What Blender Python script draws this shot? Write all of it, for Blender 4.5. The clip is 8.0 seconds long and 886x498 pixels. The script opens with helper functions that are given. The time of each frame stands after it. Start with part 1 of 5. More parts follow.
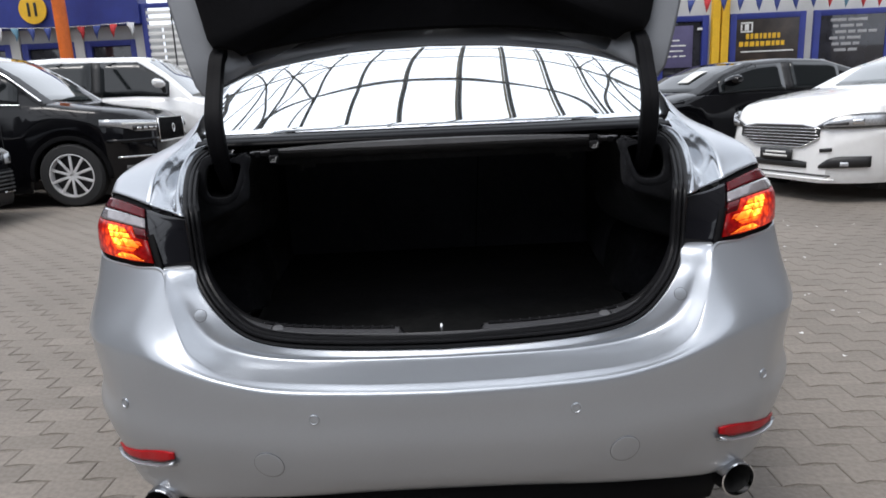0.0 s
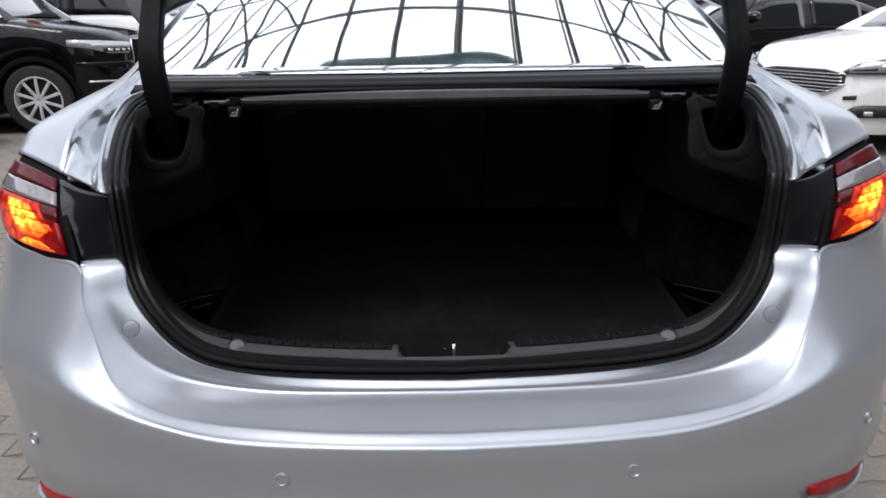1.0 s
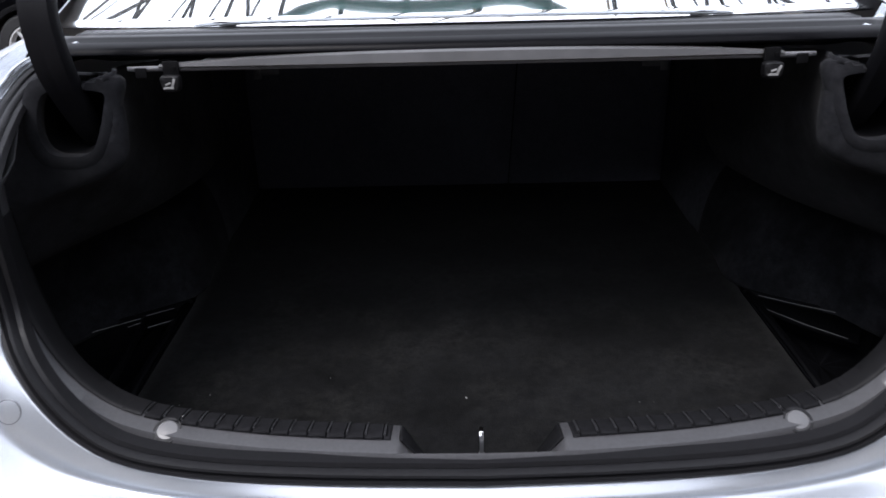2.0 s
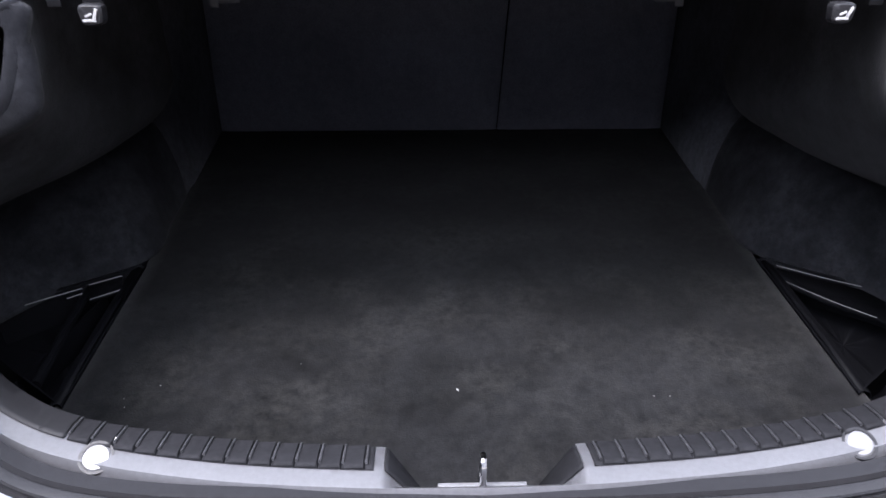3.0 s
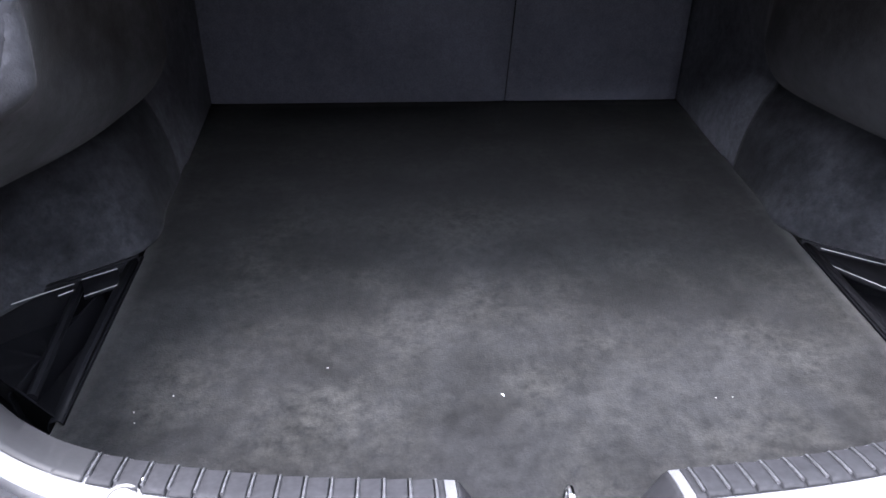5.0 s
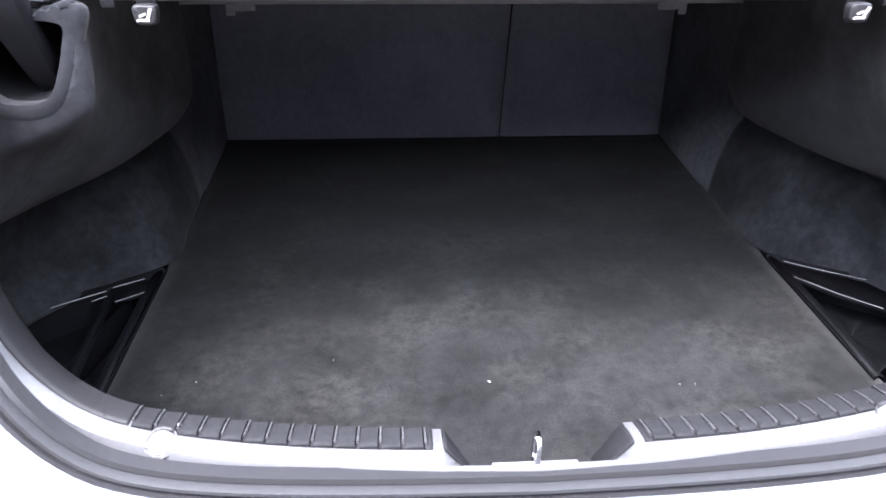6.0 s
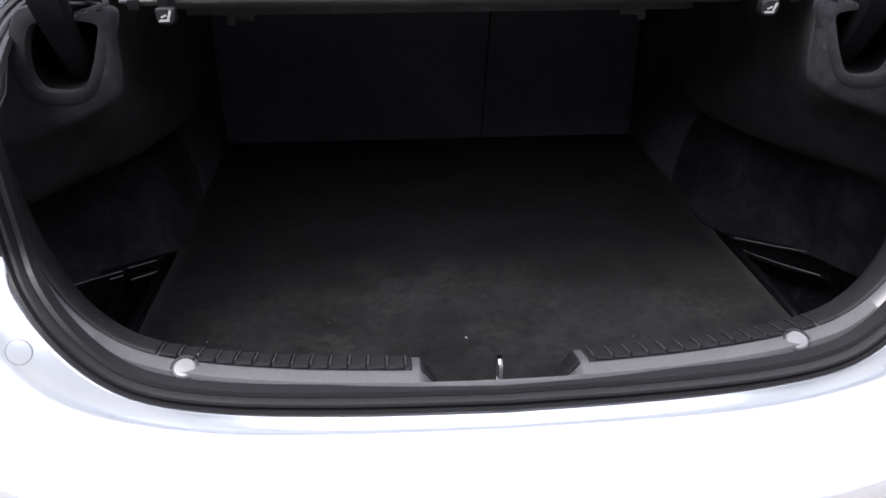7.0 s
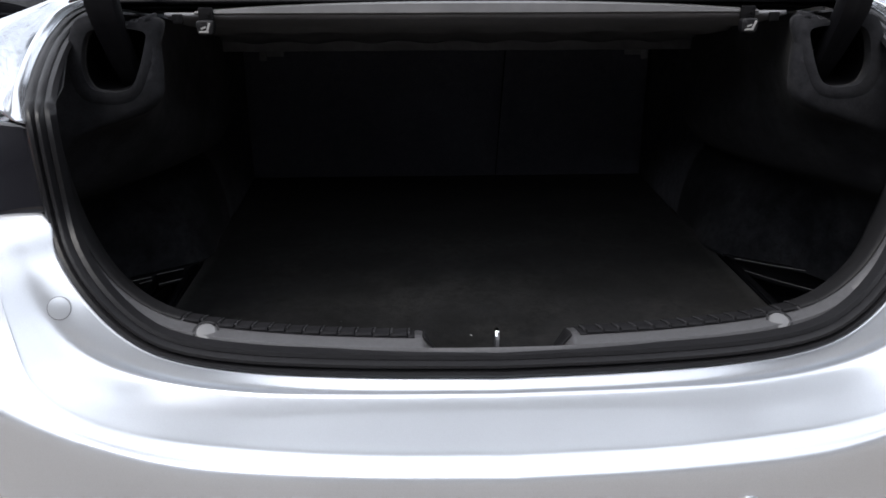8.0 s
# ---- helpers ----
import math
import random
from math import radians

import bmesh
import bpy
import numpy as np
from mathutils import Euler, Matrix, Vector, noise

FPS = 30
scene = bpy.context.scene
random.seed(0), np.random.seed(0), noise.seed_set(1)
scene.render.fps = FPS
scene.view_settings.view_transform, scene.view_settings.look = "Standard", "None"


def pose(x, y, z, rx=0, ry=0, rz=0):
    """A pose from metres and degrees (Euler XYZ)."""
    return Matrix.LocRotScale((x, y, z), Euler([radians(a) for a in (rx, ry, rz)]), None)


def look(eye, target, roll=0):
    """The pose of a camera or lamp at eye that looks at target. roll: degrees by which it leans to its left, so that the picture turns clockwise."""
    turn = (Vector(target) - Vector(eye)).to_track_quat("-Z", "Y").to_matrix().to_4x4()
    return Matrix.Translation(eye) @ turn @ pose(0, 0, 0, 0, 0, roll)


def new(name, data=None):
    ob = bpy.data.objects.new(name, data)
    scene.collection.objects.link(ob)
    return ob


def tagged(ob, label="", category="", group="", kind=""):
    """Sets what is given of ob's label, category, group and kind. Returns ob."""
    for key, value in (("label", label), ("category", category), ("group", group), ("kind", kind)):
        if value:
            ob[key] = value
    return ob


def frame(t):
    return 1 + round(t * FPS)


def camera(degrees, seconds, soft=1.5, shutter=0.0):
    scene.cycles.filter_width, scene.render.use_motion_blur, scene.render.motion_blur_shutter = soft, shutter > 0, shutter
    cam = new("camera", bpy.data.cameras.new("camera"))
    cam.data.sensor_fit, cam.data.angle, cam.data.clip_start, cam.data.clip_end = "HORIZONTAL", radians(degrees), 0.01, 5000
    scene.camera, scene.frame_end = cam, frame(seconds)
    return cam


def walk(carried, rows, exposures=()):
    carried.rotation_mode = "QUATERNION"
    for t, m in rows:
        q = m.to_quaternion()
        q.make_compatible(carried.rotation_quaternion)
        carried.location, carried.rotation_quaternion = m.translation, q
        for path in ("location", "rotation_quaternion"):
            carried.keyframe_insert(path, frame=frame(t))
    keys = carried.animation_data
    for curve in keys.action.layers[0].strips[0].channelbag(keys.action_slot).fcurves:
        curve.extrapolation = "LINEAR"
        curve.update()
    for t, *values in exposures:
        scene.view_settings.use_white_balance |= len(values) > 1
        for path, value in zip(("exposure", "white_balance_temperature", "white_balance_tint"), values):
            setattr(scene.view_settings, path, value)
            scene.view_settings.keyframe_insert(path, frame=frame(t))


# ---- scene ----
from mathutils.bvhtree import BVHTree

cam = camera(66.6, 8.0, soft=1.6, shutter=0.3)
PATH = [
    (0, (0.0089, -1.2682, 1.2096), (0.0111, 0.1940, 0.8747), -2.604),
    (0.5, (-0.0063, -1.0902, 1.2319), (-0.0066, 0.3502, 0.8132), -1.741),
    (1, (-0.0333, -0.8626, 1.2282), (-0.0095, 0.5584, 0.7485), -0.880),
    (1.5, (-0.0539, -0.6598, 1.2210), (-0.0322, 0.7382, 0.6776), -1.179),
    (2, (-0.0313, -0.4678, 1.2095), (-0.0485, 0.9135, 0.6248), -1.409),
    (2.2, (-0.0277, -0.4182, 1.2054), (-0.0536, 0.9539, 0.5999), -0.991),
    (3.3, (-0.0689, -0.2718, 1.1882), (-0.0105, 1.0278, 0.4414), 0.573),
    (3.5, (-0.0796, -0.2553, 1.1856), (-0.0142, 1.0374, 0.4277), 0.755),
    (4, (-0.1016, -0.2147, 1.1750), (-0.0104, 1.0744, 0.4135), 1.043),
    (4.5, (-0.1263, -0.1869, 1.1764), (-0.0302, 1.0904, 0.3958), 0.997),
    (4.7, (-0.1368, -0.1867, 1.1730), (-0.0413, 1.0873, 0.3870), 0.921),
    (5.8, (-0.1322, -0.2966, 1.1817), (-0.0549, 1.0237, 0.4740), 0.274),
    (6, (-0.1267, -0.3325, 1.1794), (-0.0459, 0.9989, 0.4933), 0.331),
    (6.5, (-0.1186, -0.4482, 1.1838), (-0.0337, 0.9003, 0.5323), -0.048),
    (7, (-0.1132, -0.4868, 1.1743), (-0.0195, 0.8609, 0.5225), -0.316),
    (7.5, (-0.1051, -0.5374, 1.1323), (-0.0263, 0.8449, 0.5552), -0.478),
    (8, (-0.0948, -0.5967, 1.1016), (-0.0465, 0.8110, 0.5858), -0.202),
]
EXPOSURES = [(0, -.27, 6480, 11), (1, -.27, 6450, 13), (1.5, .15, 6400, 15), (2, .5, 6320, 15), (2.5, 1.35, 6150, 16), (3.3, 2.95, 6090, 19), (4, 3.45, 6080, 19), (4.7, 4.0, 6080, 17), (5.8, 4.1, 6100, 17),
             (6.2, 3.6, 6190, 17), (6.5, 3.05, 6240, 17), (7, 1.6, 6480, 16), (7.5, .92, 6620, 15), (8, .62, 6560, 12)]
walk(cam, [(t, look(eye, target, roll)) for t, eye, target, roll in PATH], EXPOSURES)

# ---------------------------------------------------------------- light
SUN_UP, SUN_TURN = radians(64), radians(222)
world = bpy.data.worlds.new("overcast_sky")
scene.world = world
world.use_nodes = True
wn, wl = world.node_tree.nodes, world.node_tree.links
sky = wn.new("ShaderNodeTexSky")
sky.sky_type, sky.sun_disc = "NISHITA", False
sky.sun_elevation, sky.sun_rotation = SUN_UP, SUN_TURN
sky.air_density, sky.dust_density, sky.ozone_density = 1.0, 6.0, 1.0
grey = wn.new("ShaderNodeHueSaturation")
grey.inputs["Saturation"].default_value = 0.22
wl.new(sky.outputs["Color"], grey.inputs["Color"])
cloud = wn.new("ShaderNodeMix")
cloud.data_type = "RGBA"
cloud.inputs["Factor"].default_value = 0.65
cloud.inputs["B"].default_value = (9.75, 10.5, 11.6, 1)       # an even layer of cloud over the whole sky
wl.new(grey.outputs["Color"], cloud.inputs["A"])
wl.new(cloud.outputs["Result"], wn["Background"].inputs["Color"])
wn["Background"].inputs["Strength"].default_value = 0.222

sun_data = bpy.data.lights.new("sun", "SUN")
sun_data.energy, sun_data.angle, sun_data.color = 2.3, radians(24), (1.0, 0.97, 0.93)
sun = new("sun", sun_data)
sun.matrix_world = look((0, 0, 20), Vector((0, 0, 20)) - 10 * Vector((math.sin(SUN_TURN) * math.cos(SUN_UP), math.cos(SUN_TURN) * math.cos(SUN_UP), math.sin(SUN_UP))))


# ---------------------------------------------------------------- materials
def material(name, color, rough=0.5, metal=0.0, vary=0.0, grain=30.0, bump=0.0, bump_scale=60.0, coat=0.0, sheen=0.0, ior=1.5, tint=None, glow=0.0, stain=0.0, stain_scale=3.0, random_tone=0.0, spec=0.5):
    """A surface: base colour varied at two scales, roughness that varies with it, fine relief."""
    m = bpy.data.materials.new(name)
    m.use_nodes = True
    n, l = m.node_tree.nodes, m.node_tree.links
    b = n["Principled BSDF"]
    b.inputs["Roughness"].default_value, b.inputs["Metallic"].default_value = rough, metal
    b.inputs["IOR"].default_value, b.inputs["Coat Weight"].default_value = ior, coat
    b.inputs["Coat Roughness"].default_value = 0.04
    b.inputs["Sheen Weight"].default_value = sheen
    b.inputs["Specular IOR Level"].default_value = spec
    b.inputs["Base Color"].default_value = (*color, 1)
    place = n.new("ShaderNodeTexCoord")
    out = None
    if vary or stain or random_tone:
        fine, wide = n.new("ShaderNodeTexNoise"), n.new("ShaderNodeTexNoise")
        fine.inputs["Scale"].default_value, wide.inputs["Scale"].default_value = grain, stain_scale
        fine.inputs["Detail"].default_value, wide.inputs["Detail"].default_value = 4, 5
        for q in (fine, wide):
            l.new(place.outputs["Object"], q.inputs["Vector"])
        one = n.new("ShaderNodeMapRange")
        one.inputs["From Min"].default_value, one.inputs["From Max"].default_value = 0.3, 0.7
        one.inputs["To Min"].default_value, one.inputs["To Max"].default_value = 1 - vary, 1 + vary
        l.new(fine.outputs["Fac"], one.inputs["Value"])
        two = n.new("ShaderNodeMapRange")
        two.inputs["From Min"].default_value, two.inputs["From Max"].default_value = 0.35, 0.65
        two.inputs["To Min"].default_value, two.inputs["To Max"].default_value = 1 - stain, 1 + stain
        l.new(wide.outputs["Fac"], two.inputs["Value"])
        both = n.new("ShaderNodeMath")
        both.operation = "MULTIPLY"
        l.new(one.outputs["Result"], both.inputs[0])
        l.new(two.outputs["Result"], both.inputs[1])
        last = both
        if random_tone:
            info, tone = n.new("ShaderNodeObjectInfo"), n.new("ShaderNodeMapRange")
            tone.inputs["To Min"].default_value, tone.inputs["To Max"].default_value = 1 - random_tone, 1 + random_tone
            l.new(info.outputs["Random"], tone.inputs["Value"])
            last = n.new("ShaderNodeMath")
            last.operation = "MULTIPLY"
            l.new(both.outputs[0], last.inputs[0])
            l.new(tone.outputs["Result"], last.inputs[1])
        mix = n.new("ShaderNodeVectorMath")
        mix.operation = "SCALE"
        mix.inputs[0].default_value = color
        l.new(last.outputs[0], mix.inputs["Scale"])
        l.new(mix.outputs["Vector"], b.inputs["Base Color"])
        wear = n.new("ShaderNodeMapRange")
        wear.inputs["To Min"].default_value, wear.inputs["To Max"].default_value = max(rough - 0.08, 0.02), min(rough + 0.08, 1)
        l.new(wide.outputs["Fac"], wear.inputs["Value"])
        l.new(wear.outputs["Result"], b.inputs["Roughness"])
    if bump:
        relief, up = n.new("ShaderNodeTexNoise"), n.new("ShaderNodeBump")
        relief.inputs["Scale"].default_value, relief.inputs["Detail"].default_value = bump_scale, 4
        up.inputs["Strength"].default_value, up.inputs["Distance"].default_value = bump, 0.002
        l.new(place.outputs["Object"], relief.inputs["Vector"])
        l.new(relief.outputs["Fac"], up.inputs["Height"])
        l.new(up.outputs["Normal"], b.inputs["Normal"])
    if glow:
        b.inputs["Emission Color"].default_value = (*(tint or color), 1)
        b.inputs["Emission Strength"].default_value = glow
    return m


SILVER = material("silver_paint", (0.430, 0.454, 0.489), 0.32, 0.68, vary=0.05, grain=900, coat=0.40, stain=0.02)
SILVER.node_tree.nodes["Principled BSDF"].inputs["Coat Roughness"].default_value = 0.14
SILVER_GLOSS = material("glossy_silver_channel_paint", (0.42, 0.445, 0.48), 0.16, 0.85, vary=0.05, grain=700, coat=0.8, stain=0.04)
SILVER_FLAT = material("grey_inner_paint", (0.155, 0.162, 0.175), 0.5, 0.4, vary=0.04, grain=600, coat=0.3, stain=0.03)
GLOSS_BLACK = material("gloss_black_paint", (0.006, 0.006, 0.008), 0.09, vary=0.1, grain=300, spec=0.42)
SILL_PLASTIC = material("grey_black_sill_plastic", (0.046, 0.046, 0.049), 0.32, vary=0.12, grain=220, bump=0.12, bump_scale=900, stain=0.05, stain_scale=8, spec=0.4)
ARM_BLACK = material("satin_black_arm", (0.0035, 0.0035, 0.0045), 0.6, vary=0.15, grain=120, stain=0.1, spec=0.09)
LEVER_BLACK = material("black_lever_plastic", (0.0075, 0.0075, 0.0085), 0.45, vary=0.1, grain=200, spec=0.18)
COWL_BLACK = material("satin_black_cowl", (0.004, 0.004, 0.005), 0.30, vary=0.1, grain=120, spec=0.05)
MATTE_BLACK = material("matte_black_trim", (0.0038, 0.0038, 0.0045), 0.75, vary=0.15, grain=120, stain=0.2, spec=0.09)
RIB_PLASTIC = material("worn_rib_plastic", (0.022, 0.022, 0.024), 0.65, vary=0.4, grain=200, stain=0.3, spec=0.14)
TRAY_PLASTIC = material("black_tray_plastic", (0.0028, 0.0029, 0.0036), 0.6, vary=0.15, grain=120, stain=0.2, spec=0.04)
# Matte sill plastic, darkened to put the side faces' shade into its colour.
SILL_SHADED = material("matte_shaded_sill_plastic", (0.0090, 0.0090, 0.0098), 0.55, vary=0.10, grain=220, stain=0.08, stain_scale=10, spec=0.10)
STRIP = material("dark_ribbed_plastic", (0.0085, 0.0085, 0.0095), 0.75, vary=0.25, grain=200, stain=0.2, spec=0.06)
RUBBER = material("black_rubber_seal", (0.0085, 0.0085, 0.0095), 0.36, vary=0.1, grain=150, bump=0.15, bump_scale=300, spec=0.15)


def cloth(name, color, dust, amount, grain, cloud, smudges=(), even=1.0):
    """Needled cloth: fibres, mottling, wide clouds and settled dust in patches. smudges: dark marks as (x, y, length, width, turn, depth) in metres and degrees."""
    m = bpy.data.materials.new(name)
    m.use_nodes = True
    n, l = m.node_tree.nodes, m.node_tree.links
    b = n["Principled BSDF"]
    b.inputs["Roughness"].default_value, b.inputs["Specular IOR Level"].default_value, b.inputs["Sheen Weight"].default_value = 0.95, 0.04, 0.03
    place = n.new("ShaderNodeTexCoord")

    def tone(scale, detail, lo, hi, to_lo, to_hi, rough=0.5, warp=0.0):
        q, r = n.new("ShaderNodeTexNoise"), n.new("ShaderNodeMapRange")
        q.inputs["Scale"].default_value, q.inputs["Detail"].default_value, q.inputs["Roughness"].default_value, q.inputs["Distortion"].default_value = scale, detail, rough, warp
        l.new(place.outputs["Object"], q.inputs["Vector"])
        for key, v in (("From Min", lo), ("From Max", hi), ("To Min", to_lo), ("To Max", to_hi)):
            r.inputs[key].default_value = v
        l.new(q.outputs["Fac"], r.inputs["Value"])
        return r.outputs["Result"]

    def times(a, c):
        q = n.new("ShaderNodeMath")
        q.operation = "MULTIPLY"
        l.new(a, q.inputs[0])
        l.new(c, q.inputs[1])
        return q.outputs[0]

    level = times(times(tone(grain, 3, .3, .7, .86, 1.14), tone(45, 5, .3, .7, 1 - .38 * even, 1 + .38 * even, .65)), tone(cloud, 4, .34, .66, 1 - .42 * even, 1 + .42 * even, .55, .6))
    for x, y, length, width, turn, depth in smudges:
        spot, far, fade = n.new("ShaderNodeMapping"), n.new("ShaderNodeVectorMath"), n.new("ShaderNodeMapRange")
        spot.vector_type = "TEXTURE"
        spot.inputs["Location"].default_value, spot.inputs["Rotation"].default_value, spot.inputs["Scale"].default_value = (x, y, .557), (0, 0, radians(turn)), (length, width, 1)
        wave, off, moved = n.new("ShaderNodeTexNoise"), n.new("ShaderNodeVectorMath"), n.new("ShaderNodeVectorMath")
        wave.inputs["Scale"].default_value, wave.inputs["Detail"].default_value = 16, 4
        off.operation, moved.operation, far.operation = "MULTIPLY_ADD", "ADD", "LENGTH"
        off.inputs[1].default_value, off.inputs[2].default_value = (.07, .07, 0), (-.035, -.035, 0)
        l.new(place.outputs["Object"], wave.inputs["Vector"])
        l.new(wave.outputs["Color"], off.inputs[0])
        l.new(place.outputs["Object"], moved.inputs[0])
        l.new(off.outputs["Vector"], moved.inputs[1])
        l.new(moved.outputs["Vector"], spot.inputs["Vector"])
        l.new(spot.outputs["Vector"], far.inputs[0])
        for key, v in (("From Min", .2), ("From Max", 1.0), ("To Min", 1 - depth), ("To Max", 1.0)):
            fade.inputs[key].default_value = v
        l.new(far.outputs["Value"], fade.inputs["Value"])
        level = times(level, fade.outputs["Result"])
    base = n.new("ShaderNodeVectorMath")
    base.operation = "SCALE"
    base.inputs[0].default_value = color
    l.new(level, base.inputs["Scale"])
    patch = times(tone(60, 7, .36, .76, 0, 1, .72), tone(7, 3, .40, .64, .15, 1, .5, .4))
    amounted = n.new("ShaderNodeMath")
    amounted.operation = "MULTIPLY"
    amounted.inputs[1].default_value = amount
    l.new(patch, amounted.inputs[0])
    mix = n.new("ShaderNodeMix")
    mix.data_type = "RGBA"
    mix.inputs["B"].default_value = (*dust, 1)
    l.new(amounted.outputs[0], mix.inputs["Factor"])
    l.new(base.outputs["Vector"], mix.inputs["A"])
    l.new(mix.outputs["Result"], b.inputs["Base Color"])
    up = n.new("ShaderNodeBump")
    up.inputs["Strength"].default_value, up.inputs["Distance"].default_value = 0.4, 0.0012
    l.new(tone(grain * 1.6, 4, 0, 1, 0, 1), up.inputs["Height"])
    l.new(up.outputs["Normal"], b.inputs["Normal"])
    return m


CARPET = cloth("charcoal_boot_carpet", (0.0046, 0.0047, 0.0051), (0.0250, 0.0245, 0.0236), .56, 240, 5.5,
               ((-.36, .60, .07, .028, -38, .50), (-.27, .535, .06, .020, -40, .55), (-.47, .43, .06, .05, 0, .32), (-.08, .41, .14, .03, 12, .25), (.30, .72, .30, .10, -8, .18)))
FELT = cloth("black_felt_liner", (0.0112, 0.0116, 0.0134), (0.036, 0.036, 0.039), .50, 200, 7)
# The side felt again, its colour lightened for light deep in the boot.
LIT_CORNER_FELT = cloth("lightened_corner_felt", (0.055, 0.056, 0.064), (0.080, 0.080, 0.086), .40, 200, 5, even=.7)
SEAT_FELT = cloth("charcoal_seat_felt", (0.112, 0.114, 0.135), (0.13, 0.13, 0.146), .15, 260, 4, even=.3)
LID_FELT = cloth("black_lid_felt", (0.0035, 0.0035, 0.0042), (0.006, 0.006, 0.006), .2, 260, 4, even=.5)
SHELF_METAL = material("dull_grey_shelf_metal", (0.14, 0.142, 0.152), 0.6, 0.2, vary=0.12, grain=60, stain=0.18, stain_scale=6, spec=0.2)
CHROME = material("chrome", (0.75, 0.75, 0.76), 0.08, 1.0, vary=0.03, grain=40)
SOOT = material("sooty_metal", (0.01, 0.01, 0.01), 0.7, 0.3, vary=0.3)
RED_LENS = material("red_lamp_lens", (0.075, 0.0015, 0.004), 0.16, vary=0.15, grain=60, spec=0.25)
FASTENER = material("grey_fastener_plastic", (0.075, 0.075, 0.078), 0.3, vary=0.06, grain=80)
CLEAR_LENS = material("smoky_clear_lens", (0.22, 0.20, 0.21), 0.12, 0.3, vary=0.1, grain=80, coat=1.0)
REFLECTOR = material("red_reflector", (0.34, 0.004, 0.008), 0.35, vary=0.25, grain=400, bump=0.3, bump_scale=300, spec=0.25)


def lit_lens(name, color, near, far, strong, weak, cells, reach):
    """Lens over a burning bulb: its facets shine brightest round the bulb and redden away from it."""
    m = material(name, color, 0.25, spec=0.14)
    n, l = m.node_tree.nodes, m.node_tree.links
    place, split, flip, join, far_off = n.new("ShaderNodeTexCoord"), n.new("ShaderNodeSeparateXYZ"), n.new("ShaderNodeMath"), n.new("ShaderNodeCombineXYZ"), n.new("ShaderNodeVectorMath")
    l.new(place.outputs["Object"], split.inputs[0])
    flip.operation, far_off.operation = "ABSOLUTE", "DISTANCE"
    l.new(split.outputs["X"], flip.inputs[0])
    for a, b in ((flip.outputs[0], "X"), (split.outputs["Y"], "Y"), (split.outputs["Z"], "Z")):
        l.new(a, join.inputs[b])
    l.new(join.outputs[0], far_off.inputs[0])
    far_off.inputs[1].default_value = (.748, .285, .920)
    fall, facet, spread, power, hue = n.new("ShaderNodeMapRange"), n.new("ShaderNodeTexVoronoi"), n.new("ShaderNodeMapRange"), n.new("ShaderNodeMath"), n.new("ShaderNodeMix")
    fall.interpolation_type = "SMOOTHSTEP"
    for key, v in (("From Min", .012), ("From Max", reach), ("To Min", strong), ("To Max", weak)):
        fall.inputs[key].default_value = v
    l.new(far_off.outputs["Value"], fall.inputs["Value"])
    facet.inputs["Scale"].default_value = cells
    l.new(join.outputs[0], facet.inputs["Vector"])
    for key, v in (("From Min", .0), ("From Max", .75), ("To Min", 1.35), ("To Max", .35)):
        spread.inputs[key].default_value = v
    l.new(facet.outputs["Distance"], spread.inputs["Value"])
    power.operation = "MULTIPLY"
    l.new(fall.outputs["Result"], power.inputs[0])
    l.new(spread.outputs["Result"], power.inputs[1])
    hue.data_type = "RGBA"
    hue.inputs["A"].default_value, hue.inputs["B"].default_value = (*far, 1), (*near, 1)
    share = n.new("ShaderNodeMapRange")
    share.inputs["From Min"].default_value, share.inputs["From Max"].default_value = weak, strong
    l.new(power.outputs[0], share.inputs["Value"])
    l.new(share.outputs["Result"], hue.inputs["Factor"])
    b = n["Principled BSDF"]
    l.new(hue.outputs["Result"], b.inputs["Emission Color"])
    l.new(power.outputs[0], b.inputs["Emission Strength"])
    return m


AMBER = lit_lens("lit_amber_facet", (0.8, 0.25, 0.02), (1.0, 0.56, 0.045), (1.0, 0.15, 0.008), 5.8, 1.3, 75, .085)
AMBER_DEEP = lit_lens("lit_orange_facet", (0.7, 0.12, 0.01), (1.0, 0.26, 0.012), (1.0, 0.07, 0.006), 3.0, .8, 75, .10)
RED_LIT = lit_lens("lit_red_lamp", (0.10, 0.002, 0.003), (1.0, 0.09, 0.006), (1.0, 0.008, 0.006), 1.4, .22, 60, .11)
GLASS_DARK = material("tinted_window_glass", (0.95, 0.96, 0.96), 0.02, 0.95, coat=1.0)
TYRE = material("tyre_rubber", (0.014, 0.014, 0.015), 0.8, vary=0.2, grain=90, bump=0.4, bump_scale=120)
ALLOY = material("alloy_wheel", (0.66, 0.66, 0.67), 0.3, 0.25, vary=0.05, grain=60)
WHITE_PAINT = material("white_car_paint", (0.84, 0.84, 0.84), 0.22, vary=0.02, grain=20, coat=0.9)
BLACK_PAINT = material("black_car_paint", (0.003, 0.003, 0.004), 0.05, vary=0.1, grain=40, spec=0.34)
WINDOW_CAR = material("car_window_glass", (0.008, 0.010, 0.011), 0.03, ior=1.5)
WINDSCREEN = material("car_windscreen_glass", (0.020, 0.030, 0.028), 0.03, coat=1.0)
WINDSCREEN.node_tree.nodes["Principled BSDF"].inputs["Coat IOR"].default_value = 2.6
LAMP_GLASS = material("headlamp_glass", (0.50, 0.52, 0.55), 0.12, 0.4, vary=0.2, grain=60, coat=1.0)
LAMP_DARK = material("dark_headlamp_glass", (0.045, 0.048, 0.052), 0.10, vary=0.3, grain=30, coat=1.0)
BLACK_MESH = material("black_grille_mesh", (0.006, 0.006, 0.007), 0.7, vary=0.4, grain=60, spec=0.1)
